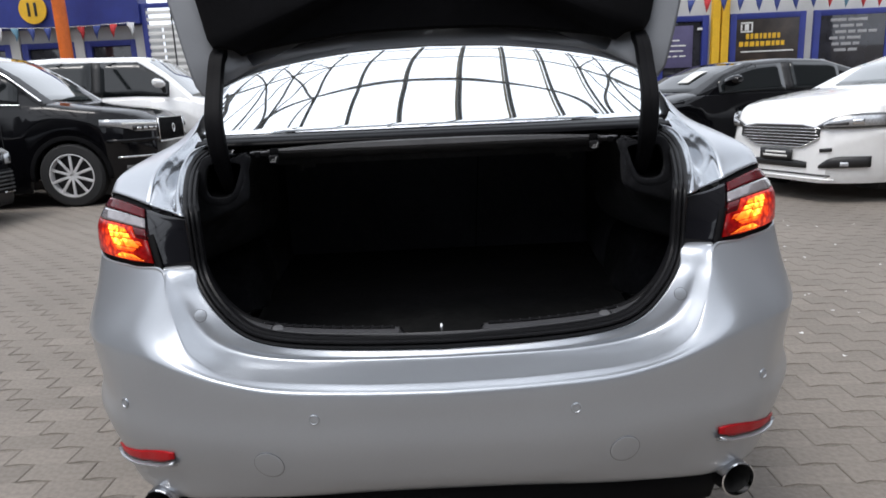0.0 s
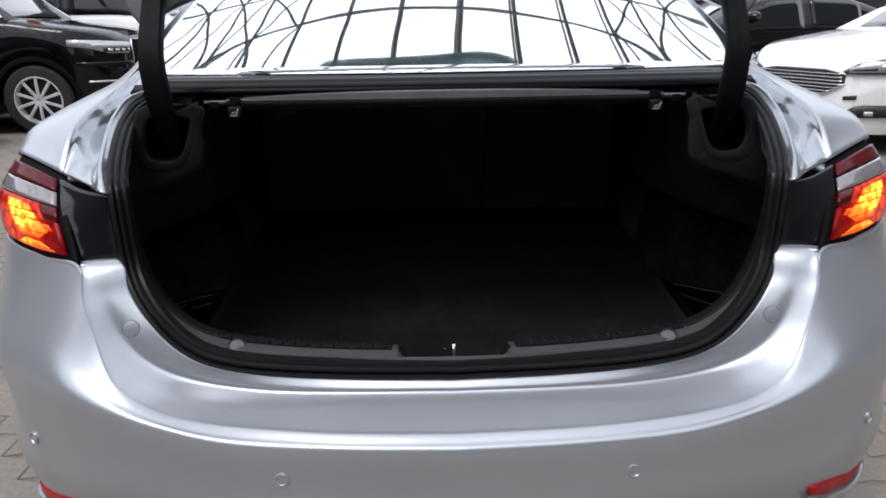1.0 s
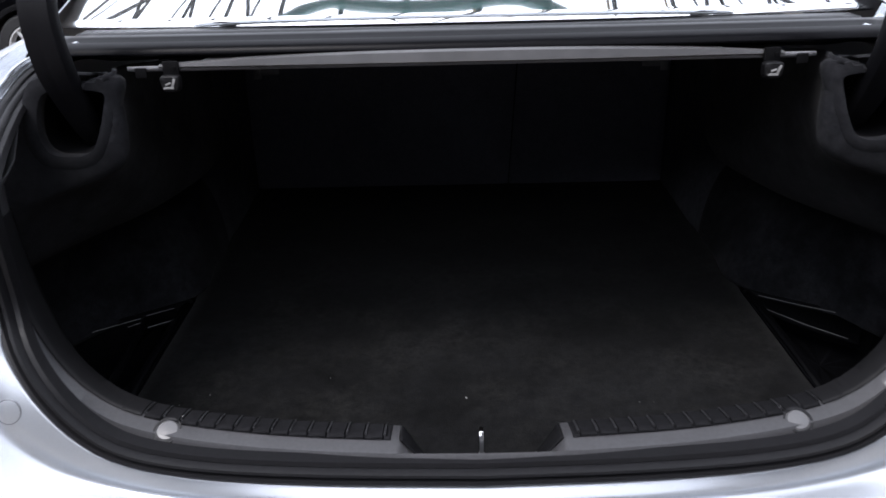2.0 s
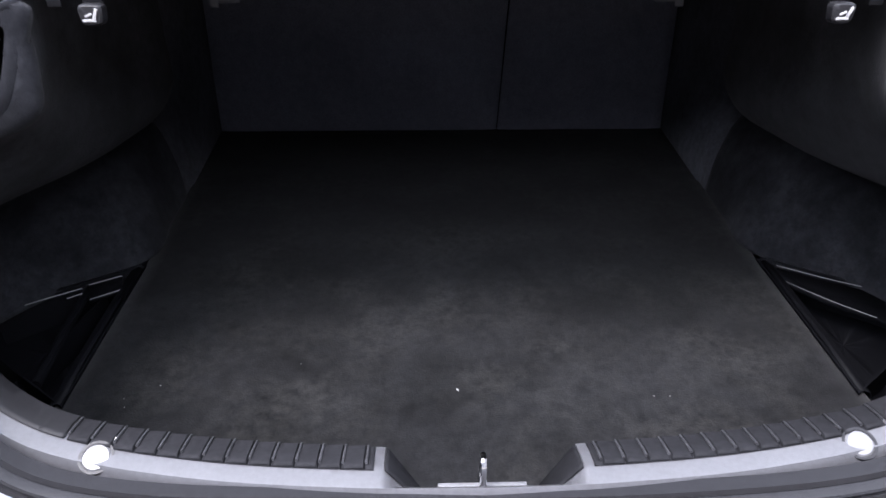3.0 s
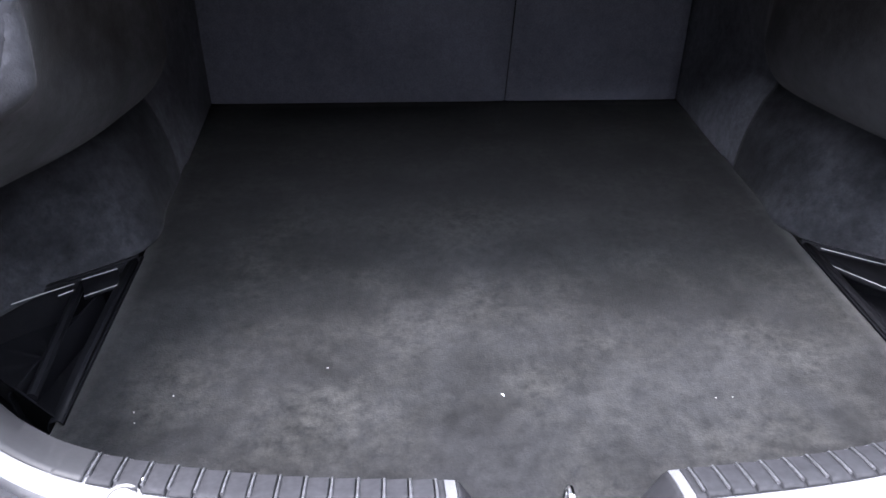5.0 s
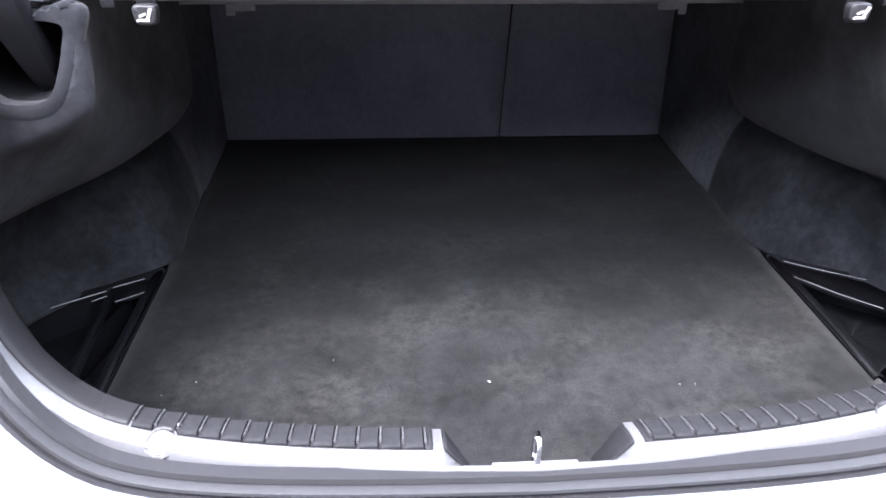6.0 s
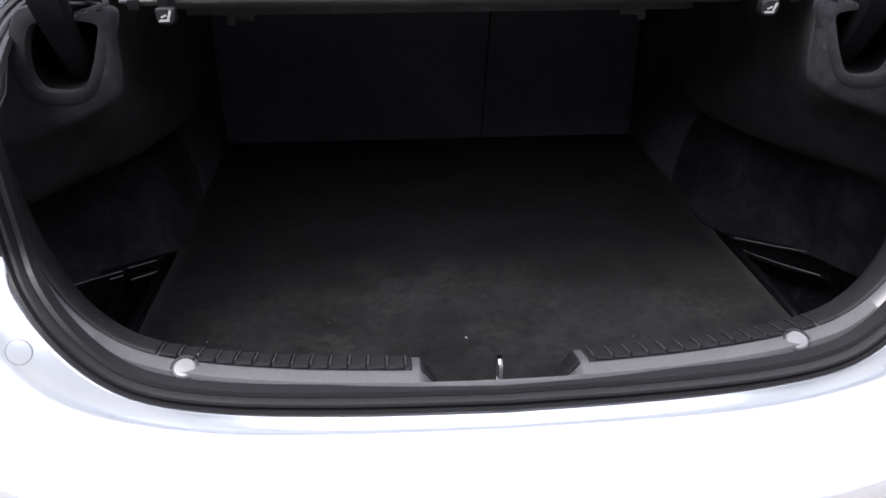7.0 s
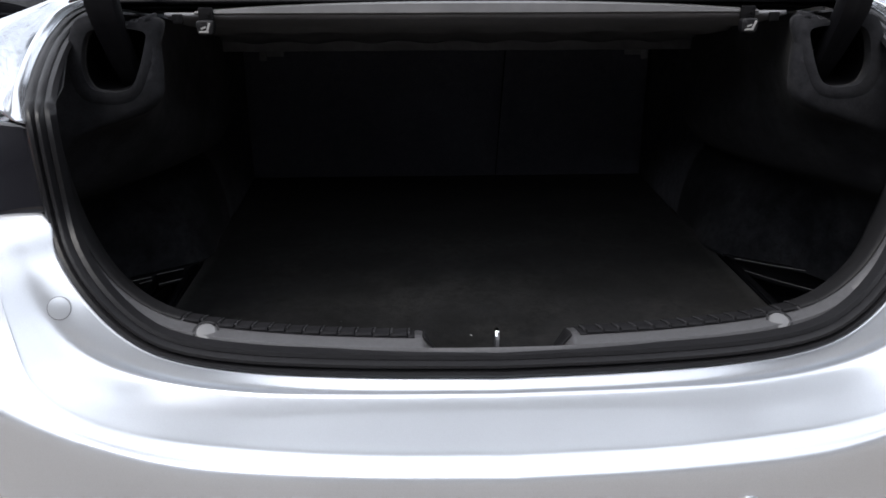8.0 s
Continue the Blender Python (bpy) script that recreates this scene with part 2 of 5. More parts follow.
DARK_TRIM = material("dark_trim_plastic", (0.015, 0.015, 0.016), 0.5, vary=0.15)
PAVER = material("grey_brown_paver", (0.196, 0.172, 0.149), 0.85, vary=0.14, grain=60, bump=0.6, bump_scale=180, stain=0.14, stain_scale=0.7, random_tone=0.10)
JOINT = material("sandy_paver_joint", (0.152, 0.134, 0.116), 0.95, vary=0.2, grain=90, bump=0.6, bump_scale=200, stain=0.15)
BLUE = material("blue_facade_paint", (0.018, 0.030, 0.20), 0.5, vary=0.06, stain=0.1)
WHITE_WALL = material("white_render", (0.48, 0.48, 0.47), 0.8, vary=0.05, stain=0.1, stain_scale=1.2, bump=0.2)
YELLOW = material("yellow_paint", (0.72, 0.42, 0.02), 0.5, vary=0.06, stain=0.08)
ORANGE = material("orange_pole_paint", (0.62, 0.13, 0.015), 0.45, vary=0.08, stain=0.1)
STEEL = material("dark_roof_steel", (0.055, 0.065, 0.066), 0.5, 0.3, vary=0.15, stain=0.1)
BEAM = material("grey_beam_paint", (0.088, 0.088, 0.092), 0.5, 0.1, vary=0.1, stain=0.1)
SYMBOL = material("grey_symbol_print", (0.22, 0.22, 0.22), 0.5, vary=0.05)
EDGE_GLINT = material("painted_edge_glint", (0.05, 0.05, 0.05), 0.4, vary=0.1)
PALE = material("pale_sign_letters", (0.72, 0.72, 0.70), 0.6, vary=0.03)
SHOP_GLASS = material("dark_shop_window", (0.020, 0.020, 0.026), 0.08, vary=0.3, grain=3, coat=0.5)


# ---------------------------------------------------------------- building blocks
def spline(points, count):
    """count points along a smooth curve through points, evenly spaced by length."""
    p = np.array(points, float)
    q = np.vstack([2 * p[0] - p[1], p, 2 * p[-1] - p[-2]])
    fine = []
    for i in range(1, len(q) - 2):
        for u in np.linspace(0, 1, 16, endpoint=False):
            a, b, c, d = q[i - 1], q[i], q[i + 1], q[i + 2]
            fine.append(0.5 * (2 * b + (c - a) * u + (2 * a - 5 * b + 4 * c - d) * u * u + (3 * b - a - 3 * c + d) * u ** 3))
    fine = np.array(fine + [p[-1]])
    run = np.r_[0, np.cumsum(np.linalg.norm(np.diff(fine, axis=0), axis=1))]
    s = np.linspace(0, run[-1], count)
    return np.stack([np.interp(s, run, fine[:, k]) for k in range(fine.shape[1])], 1)


def grid(rows, closed=False, ends=False, flip=False):
    """A bmesh skin over rows of points."""
    bm = bmesh.new()
    vs = [[bm.verts.new(tuple(map(float, p))) for p in row] for row in rows]
    n = len(vs[0])
    for a, b in zip(vs[:-1], vs[1:]):
        for i in range(n if closed else n - 1):
            j = (i + 1) % n
            quad = [a[i], a[j], b[j], b[i]]
            bm.faces.new(quad[::-1] if flip else quad)
    if ends:
        bm.faces.new(vs[0][::-1] if not flip else vs[0])
        bm.faces.new(vs[-1] if not flip else vs[-1][::-1])
    return bm


def box(cx, cy, cz, sx, sy, sz, bevel=0.0, turn=None):
    bm = bmesh.new()
    bmesh.ops.create_cube(bm, size=1)
    bmesh.ops.scale(bm, vec=(sx, sy, sz), verts=bm.verts)
    if bevel:
        bmesh.ops.bevel(bm, geom=bm.edges[:], offset=bevel, segments=2, affect="EDGES", profile=0.6)
    if turn is not None:
        bm.transform(turn.to_4x4())
    bmesh.ops.translate(bm, vec=(cx, cy, cz), verts=bm.verts)
    return bm


def tube(path, radius, sides=10, squash=1.0, caps=True):
    """A round bar along path. squash flattens it sideways."""
    pts = [Vector(p) for p in path]
    rows, side = [], None
    for i, p in enumerate(pts):
        along = (pts[min(i + 1, len(pts) - 1)] - pts[max(i - 1, 0)]).normalized()
        if side is None:
            side = along.cross(Vector((0, 0, 1)))
            side = (side if side.length > 0.1 else along.cross(Vector((1, 0, 0)))).normalized()
        side = (side - along * side.dot(along)).normalized()
        up = along.cross(side)
        r = radius[i] if isinstance(radius, (list, tuple)) else radius
        rows.append([p + side * (r * math.cos(k * math.tau / sides)) * squash + up * (r * math.sin(k * math.tau / sides)) for k in range(sides)])
    return grid(rows, closed=True, ends=caps)


def lathe(profile, sides=32):
    """profile: (radius, height) pairs turned round z."""
    return grid([[(r * math.cos(k * math.tau / sides), r * math.sin(k * math.tau / sides), h) for k in range(sides)] for r, h in profile], closed=True)


def joined(*parts):
    bm = bmesh.new()
    for q in parts:
        mesh = bpy.data.meshes.new("tmp")
        q.to_mesh(mesh)
        q.free()
        bm.from_mesh(mesh)
        bpy.data.meshes.remove(mesh)
    return bm


def part(name, bm, mat, parent=None, label="", smooth=True, thick=0.0, offset=-1.0, place=None):
    """Links a bmesh as one mesh object under a thing or a part."""
    if place is not None:
        bm.transform(place)
    bmesh.ops.recalc_face_normals(bm, faces=bm.faces[:])
    mesh = bpy.data.meshes.new(name)
    bm.to_mesh(mesh)
    bm.free()
    mesh.materials.append(mat)
    if smooth:
        mesh.shade_smooth()
        mesh.set_sharp_from_angle(angle=radians(38))
    ob = new(name, mesh)
    if parent is not None:
        ob.parent = parent
    if thick:
        solid = ob.modifiers.new("thickness", "SOLIDIFY")
        solid.thickness, solid.offset = thick, offset
    if label:
        tagged(ob, label)
    return ob


def thing(name, label, category, group="", at=None):
    ob = tagged(new(name), label, category, group)
    if at is not None:
        ob.matrix_basis = at
    return ob


def setting(name, bm, mat, label, smooth=False):
    return tagged(part(name, bm, mat, None, "", smooth), label, kind="structure")


def curve_at(p, u):
    """A point of the smooth curve through the control points p, u from 0 to len(p) - 1."""
    i = min(int(u), len(p) - 2)
    f = u - i
    b, c = p[i], p[i + 1]
    a = p[i - 1] if i else 2 * b - c
    d = p[i + 2] if i + 2 < len(p) else 2 * c - b
    return 0.5 * (2 * b + (c - a) * f + (2 * a - 5 * b + 4 * c - d) * f * f + (3 * b - a - 3 * c + d) * f ** 3)


def sheet(net, across, along, u0=0.0, u1=1.0, v0=0.0, v1=1.0):
    """Rows of points of a smooth surface over a net of control points: net[row][station]."""
    net = np.array(net, float)
    lines = [[curve_at(r, u * (net.shape[1] - 1)) for u in np.linspace(u0, u1, along)] for r in net]
    lines = np.array(lines)
    return [[curve_at(lines[:, i], v * (net.shape[0] - 1)) for i in range(along)] for v in np.linspace(v0, v1, across)]


def both_sides(rows):
    """Rows that start on the car's middle plane, continued to its other side."""
    return [[(-p[0], p[1], p[2]) for p in row[:0:-1]] + [tuple(p) for p in row] for row in rows]


def pair(name, rows_or_make, mat, parent, label="", thick=0.0, smooth=True):
    """The same part on the right and, mirrored, on the left side."""
    made = []
    for side in (1, -1):
        rows = [[(side * p[0], p[1], p[2]) for p in row] for row in rows_or_make]
        made.append(part(name, grid(rows), mat, parent, label, smooth, thick))
    return made


# ================================================================ the silver saloon with its boot open
car = thing("silver_saloon_car", "silver metallic saloon car with its boot lid raised, parked on pavers", "car")

# stations from the middle of the tail round to its side: upper crease of the bumper, and its plan at sensor height
CREASE = [(0, .014, .635), (.19, .019, .638), (.370, .040, .6441), (.475, .062, .6598), (.540, .087, .6907), (.5745, .121, .738), (.5995, .153, .804),
          (.618, .188, .853), (.70, .242, .852), (.822, .350, .857), (.876, .50, .884), (.886, .65, .90), (.888, .95, .90)]
TURN = (.621, .623, .630, .646, .667, .684, .690, .691, .688, .686, .686, .686, .686)     # height at which the skin turns down
PLAN = [(0, -.012), (.17, -.007), (.34, .006), (.46, .030), (.55, .055), (.62, .082), (.675, .112), (.725, .142), (.790, .203), (.868, .33),
        (.912, .50), (.922, .66), (.925, .95)]


SEAL_LOW = [(0, .127, .667), (.17, .128, .671), (.31, .130, .680), (.40, .136, .695), (.455, .145, .722), (.50, .160, .765), (.535, .185, .810), (.556, .213, .857)]
STEP = [(0, .108, .649), (.18, .110, .651), (.31, .1182, .654), (.42, .1311, .6661), (.497, .1372, .6974), (.543, .1492, .743), (.573, .1686, .809), (.597, .195, .856)]


def bumper_net():
    net, top = [[] for _ in range(13)], [[], []]
    for k, ((tx, ty, tz), (bx, by)) in enumerate(zip(CREASE, PLAN)):
        i, j = max(k - 1, 0), min(k + 1, len(PLAN) - 1)
        way = Vector((PLAN[j][0] - PLAN[i][0], PLAN[j][1] - PLAN[i][1])).normalized()
        if k == 0:
            way = Vector((1, 0))
        inx, iny = -way.y, way.x                      # towards the inside of the car
        low, turn = .372 - .045 * min(bx / .6, 1.1) ** 2, TURN[k]
        at = lambda f, push, z: (bx + (tx - bx) * f + inx * push, by + (ty - by) * f + iny * push, z)
        crest = np.array((tx, ty, tz))
        inner = np.array(STEP[k]) + np.array((0, .001, -.0006)) if k < 8 else np.array((tx + inx * .03, ty + iny * .03, tz + .001))
        seal = np.array(SEAL_LOW[k]) if k < 8 else inner + np.array((-.02, .02, .001))
        top[0].append(tuple(seal))
        top[1].append(tuple(.45 * seal + .55 * inner + np.array((0, -.0015, 0))))
        net[0].append(tuple(inner))
        net[1].append(tuple(.5 * inner + .5 * crest + np.array((0, .001 if k > 3 else 0, -.0008))))
        net[2].append(tuple(.12 * inner + .88 * crest + np.array((0, 0, -.0004))))
        net[3].append(tuple(crest))
        net[4].append(at(.52, .002 if 3 < k < 8 else 0, turn + (tz - turn) * .56))
        net[5].append(at(.14, 0, turn + (tz - turn) * .14) if k < 8 else at(.05, -.004, turn + .018))
        net[6].append(at(.015, 0, turn - .020) if k < 8 else at(0, -.001, turn - .010))
        net[7].append(at(0, 0 if k < 8 else .009, .570))
        net[8].append(at(0, -.002, .515))
        net[9].append(at(0, .006, .467))
        net[10].append(at(0, .022, .415))
        net[11].append(at(0, .046, low + .012))
        net[12].append(at(0, .085, low - .012))
    return top + net


BUMPER = bumper_net()
bumper = part("rear_bumper", grid(both_sides(sheet(BUMPER, 85, 97))), SILVER, car, "silver painted rear bumper", thick=.003)

# quarter panels: gutter edge, crown, outer line, shoulder, flank
GUTTER = [(.675, .305, .988), (.678, .36, 1.040), (.680, .42, 1.068), (.674, .55, 1.103), (.685, .70, 1.136), (.715, .90, 1.19), (.695, 1.2, 1.305), (.66, 1.5, 1.39)]
CROWN = [(.735, .345, 1.003), (.75, .42, 1.045), (.75, .50, 1.070), (.74, .62, 1.095), (.735, .75, 1.120), (.742, .92, 1.165), (.73, 1.22, 1.26), (.71, 1.5, 1.33)]
OUTER = [(.797, .397, 1.010), (.815, .47, 1.035), (.820, .55, 1.050), (.810, .67, 1.070), (.79, .79, 1.090), (.78, .95, 1.12), (.775, 1.25, 1.16), (.77, 1.5, 1.19)]
SHOULDER = [(.835, .47, .985), (.852, .55, 1.0), (.858, .62, 1.01), (.860, .72, 1.02), (.858, .83, 1.03), (.855, 1.0, 1.035), (.85, 1.3, 1.04), (.85, 1.6, 1.04)]
FLANK = [(.862, .56, .940), (.875, .63, .93), (.882, .68, .92), (.885, .78, .91), (.888, .88, .90), (.89, 1.0, .90), (.89, 1.3, .90), (.89, 1.6, .90)]
pair("quarter_panel", sheet([GUTTER, CROWN, OUTER, SHOULDER, FLANK], 28, 48), SILVER, car, "silver rear wing", thick=.002)

# rain channel between wing and seal
SEAL_TOP = [(.563, .225, .967), (.579, .268, .997), (.600, .345, 1.030), (.614, .425, 1.062), (.603, .490, 1.093), (.56, .555, 1.110)]
edge = [GUTTER[0], GUTTER[1], GUTTER[2], (.677, .50, 1.09), (.676, .62, 1.118), (.68, .70, 1.134)]
DEEP = (0, .55, 1, 1, 1, 1)
drop = [(x - .012, y - .004, z - .006 - .016 * k) for (x, y, z), k in zip(edge, DEEP)]
bed = [tuple(.45 * np.array(a) + .55 * np.array(b) + np.array((0, .014 * k, -.038 * k))) for a, b, k in zip(edge, SEAL_TOP, DEEP)]
lip = [(x + .012, y - .002, z + .004) for x, y, z in SEAL_TOP]
pair("rain_channel", sheet([edge, drop, bed, lip, SEAL_TOP], 30, 44), SILVER_GLOSS, car, "glossy silver rain channel", thick=.002)

# dark corner between lamp and opening
corner = [[(.690, .312, .982), (.62, .256, .969), (.563, .228, .9655)], [(.664, .248, .925), (.610, .234, .93), (.560, .224, .93)], [(.634, .202, .852), (.595, .214, .852), (.554, .217, .853)]]
pair("lamp_corner_panel", sheet(corner, 12, 12), GLOSS_BLACK, car, "glossy black corner panel", thick=.003)
ledge_end = [[(.556, .213, .856), (.59, .203, .856), (.613, .191, .856)], [(.556, .235, .857), (.59, .235, .857), (.63, .240, .857)]]
pair("corner_shelf", sheet(ledge_end, 4, 10), SILVER, car, thick=.003)

# seal round the whole opening
half = SEAL_LOW + SEAL_TOP[:-1] + [(.56, .555, 1.108), (.40, .585, 1.114), (.20, .597, 1.117)]
loop = half + [(0, .60, 1.118)] + [(-x, y, z) for x, y, z in half[:0:-1]]
ring = spline(loop + [loop[0]], 180)[:-1]


def around(path, section):
    """Sweeps a section (inward, deeper) along the opening's closed or open edge."""
    n, rows = len(path), []
    mid = np.array((0, .3, .90))
    for i, p in enumerate(path):
        a, b = path[(i - 1) % n], path[(i + 1) % n]
        t = (b - a) / np.linalg.norm(b - a)
        inward = mid - p
        inward = inward - t * (inward @ t)
        inward[1] = 0
        inward = inward / np.linalg.norm(inward)
        rows.append([p + inward * s + np.array((0, d, 0)) for s, d in section])
    return rows


bead = [(-.002, .012), (-.001, .002), (.002, -.004), (.006, -.0065), (.0095, -.005), (.011, .002), (.0118, .003), (.0126, -.002), (.0155, -.0055), (.019, -.005), (.021, .001), (.0212, .014)]
rows = around(ring, bead)
part("boot_seal", grid(rows + [rows[0]]), RUBBER, car, "black rubber boot seal")
lip2 = [(.016, .012), (.022, .004), (.027, .006), (.028, .020)]
rows = around(ring, lip2)
part("seal_lip", grid(rows + [rows[0]]), RUBBER, car)

# sill trim: rises inside the seal, dips for the latch
SILL_TOP = [(0, .164, .7035), (.12, .167, .7040), (.25, .176, .707), (.37, .194, .713), (.44, .206, .730), (.49, .219, .764), (.525, .233, .812), (.546, .247, .865), (.562, .263, .93), (.576, .285, .972)]
lower = [p for p in spline([(-x, y, z) for x, y, z in SILL_TOP[:0:-1]] + SILL_TOP, 520)]
SILL_FLAT = [(-.024, -.026), (-.013, -.0255), (-.0045, -.021), (-.001, -.005), (-.0005, .001), (-.004, .016), (-.010, .034), (-.024, .042), (-.10, .046)]
SILL_SIDE = [(-.008, -.030), (-.006, -.022), (-.003, -.012), (-.001, -.004), (.0, .006), (-.004, .022), (-.012, .045), (-.024, .066), (-.06, .09)]


def sill_rows():
    out = []
    for a, b in zip(around(lower, SILL_FLAT), around(lower, SILL_SIDE)):
        x, z = abs(a[3][0]), a[3][2]
        f = min(max((z - .725) / .09, 0), 1)
        row = []
        for i, (p, q) in enumerate(zip(a, b)):
            v = np.array(p) * (1 - f) + np.array(q) * f
            wide = (.018, .018, .018, .018, .022, .034, .046, .052, .052)[i]      # the recess's cheeks spread towards the carpet
            dip = 1 - min(max((x - .096 + wide) / wide, 0), 1)
            v[2] -= dip * (0, 0, .001, .022, .030, .050, .080, .11, .11)[i]
            row.append(v)
        out.append(row)
    return out


sill = part("sill_trim", grid(sill_rows()), SILL_PLASTIC, car, "ribbed grey-black plastic sill trim", thick=.002)
SILL = sill_rows()
for side in (1, -1):
    cheek = [[tuple(Vector(p) + Vector((-side * .0030, -.001, .0034))) for p in row[3:8]] for row in SILL if .040 < side * row[3][0] < .0975]
    part("latch_cheek", grid(cheek), STRIP, sill, "dark matte cheek of the latch recess", thick=.001)

    def rib_row(x):
        """The sill's section at a distance from the middle, between its sampled sections."""
        runs = sorted((r for r in SILL if .09 < side * r[3][0] < .52 and r[3][2] < .80), key=lambda r: side * r[3][0])
        at = [side * r[3][0] for r in runs]
        return [np.array([np.interp(x, at, [r[i][k] for r in runs]) for k in range(3)]) for i in range(3, 8)]
    bed_strip = [[tuple(Vector(p) + Vector((0, 0, .0031))) for p in row[3:8]] for row in SILL if .104 < side * row[3][0] < .402]
    part("ribbed_strip", grid(bed_strip), STRIP, sill, "dark ribbed strip", thick=.001)
    for i in range(13):
        a, b = .1125 + .0222 * i, .1125 + .0222 * (i + 1)
        tile = []
        for f, lift in ((.03, .0034), (.12, .0056), (.5, .0050), (.90, .0042), (.98, .0034)):
            tile.append([(p[0], p[1] - .0006 * j, p[2] + lift + .0003 * j) for j, p in enumerate(rib_row(a + (b - a) * f))])
        part("rib_tile", grid(tile), STRIP, sill, thick=.0008)
    for i in range(14):
        row = rib_row(.112 + .0222 * i)[1:]
        part("rib", tube([(p[0], p[1] - .0008 * j, p[2] + .0052 + .0003 * j) for j, p in enumerate(row)], [.0016, .0014, .0012, .0010], 6), RIB_PLASTIC, sill)
for side in (1, -1):
    apron = []
    for row in SILL:
        if side * row[3][0] > .30 and row[3][2] < .86:
            x, y, z = row[8]
            apron.append([(x, y, z), (x, y + .004, z - .03), (x * 1.01, y + .006, max(z - .12, .52)), (x * 1.02, y + .01, .49)])
    part("inner_apron", grid(apron), TRAY_PLASTIC, sill, "black apron below the sill trim", thick=.002)
    inner = []
    for row in SILL:
        if .404 < side * row[3][0] and row[3][2] < .945:
            inner.append([tuple(Vector(p) + (Vector((-p[0], 0, .90 - p[2])).normalized() * .0034 if p[2] > .725 else Vector((0, 0, .0034)))) for p in row[3:8]])
    part("inner_band", grid(inner), SILL_SHADED, sill, "matte inner band of the sill trim, darkened for shade", thick=.001)
for s in (1, -1):
    aim = Vector((s * -.12, -.45, .9)).to_track_quat("Z", "Y").to_matrix().to_4x4()
    part("trim_fastener", lathe([(0, -.003), (.0135, -.003), (.0135, .003), (.0115, .005), (.004, .0056), (0, .0056)], 24), FASTENER, sill, "round plastic fastener", place=Matrix.Translation((s * .369, .180, .7080)) @ aim)
    part("fastener_ring", lathe([(.0136, -.004), (.0162, -.004), (.0162, .0042), (.0136, .0042)], 24), RUBBER, sill, "dark gap round the fastener", place=Matrix.Translation((s * .369, .180, .7080)) @ aim)
    for dx in (-.012, .012):
        part("pin", lathe([(0, 0), (.0016, 0), (.0016, .003), (0, .0035)], 8), PALE, sill, "small pale pin", place=pose(s * .369 + dx, .200, .712))

# latch striker: a bent wire loop on a plate
striker = part("latch_striker", tube(spline([(0, .166, .655), (0, .166, .698), (0, .170, .706), (0, .178, .706), (0, .182, .698), (0, .182, .655)], 18), .0034, 8), CHROME, car, "bright steel latch striker")
part("striker_plate", box(0, .174, .669, .088, .005, .003, .001), BEAM, striker)

# ---------------------------------------------------------------- inside the boot
FLOOR_Z = .557
floor_net = [[(x * w, y, FLOOR_Z) for x in np.linspace(-1, 1, 9)] for y, w in [(.20, .52), (.32, .56), (.42, .566), (.60, .570), (.80, .580), (1.0, .600), (1.15, .614), (1.3, .626), (1.62, .652)]]
carpet = part("boot_carpet", grid(sheet(floor_net, 40, 40)), CARPET, car, "charcoal boot carpet, slightly dusty", thick=.006)

LEVELS = (.557, .64, .72, .765, .81, .87, .92, .955, 1.0, 1.085)
DEPTHS = (.252, .36, .415, .437, .50, .60, .72, .85, 1.0, 1.15, 1.3, 1.62)
LINER_LOW = [(.585, .68, .72, .74, .76, .765, .70, .582, .594, .606, .618, .648),
         (.585, .68, .72, .74, .765, .77, .72, .625, .612, .615, .625, .648),
         (.585, .68, .71, .73, .755, .76, .735, .665, .642, .635, .635, .648),
         (.590, .68, .70, .72, .735, .735, .71, .685, .665, .655, .645, .648),
         (.590, .67, .685, .69, .655, .625, .592, .578, .580, .640, .645, .648)]
LINER_HIGH = [(.592, .655, .665, .65, .595, .562, .543, .536, .540, .615, .642, .648),
         (.595, .645, .645, .59, .548, .535, .534, .531, .536, .61, .640, .648),
         (.600, .635, .625, .50, .516, .531, .534, .533, .538, .61, .640, .648),
         (.605, .63, .615, .483, .503, .521, .528, .531, .538, .61, .640, .648),
         (.610, .62, .605, .482, .500, .518, .526, .530, .538, .61, .640, .648)]
CEILING = (.95, 1.01, 1.045, 1.085, 1.085, 1.078, 1.068, 1.06, 1.05, 1.04, 1.03, 1.0)
net = [[(x, y, .557 + (z - .557) * (top - .557) / .528) for x, y, top in zip(xs, DEPTHS, CEILING)] for xs, z in zip(LINER_LOW + LINER_HIGH, LEVELS)]
WALLS = {}                     # the linings, to lay the hinge surrounds on
for side in (1, -1):
    rows = [[(side * p[0], p[1], p[2]) for p in row] for row in sheet(net, 110, 150)]
    skin = grid([[p for p in row if p[1] < 1.15] for row in rows])
    corner = [[(p[0] + side * .003 * (p[1] < 1.2), p[1], p[2]) for p in row if p[1] > 1.08] for row in rows]
    part("corner_liner", grid(corner), LIT_CORNER_FELT, car, "black felt lining between wheel arch and seat, lightened for light", thick=.004)
    WALLS[side] = BVHTree.FromBMesh(skin)
    gone = []
    for v in skin.verts:
        x, z = abs(v.co.x), v.co.z
        left = np.interp(z, (.982, 1.0, 1.02, 1.064), (.514, .499, .490, .4835))
        right = np.interp(z, (.982, 1.0, 1.03, 1.064), (.568, .582, .580, .568))
        if v.co.y < .46 and .975 < z < 1.071 and left < x < right:
            gone.append(v)
    bmesh.ops.delete(skin, geom=gone, context="VERTS")
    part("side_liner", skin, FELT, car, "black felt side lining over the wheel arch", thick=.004)

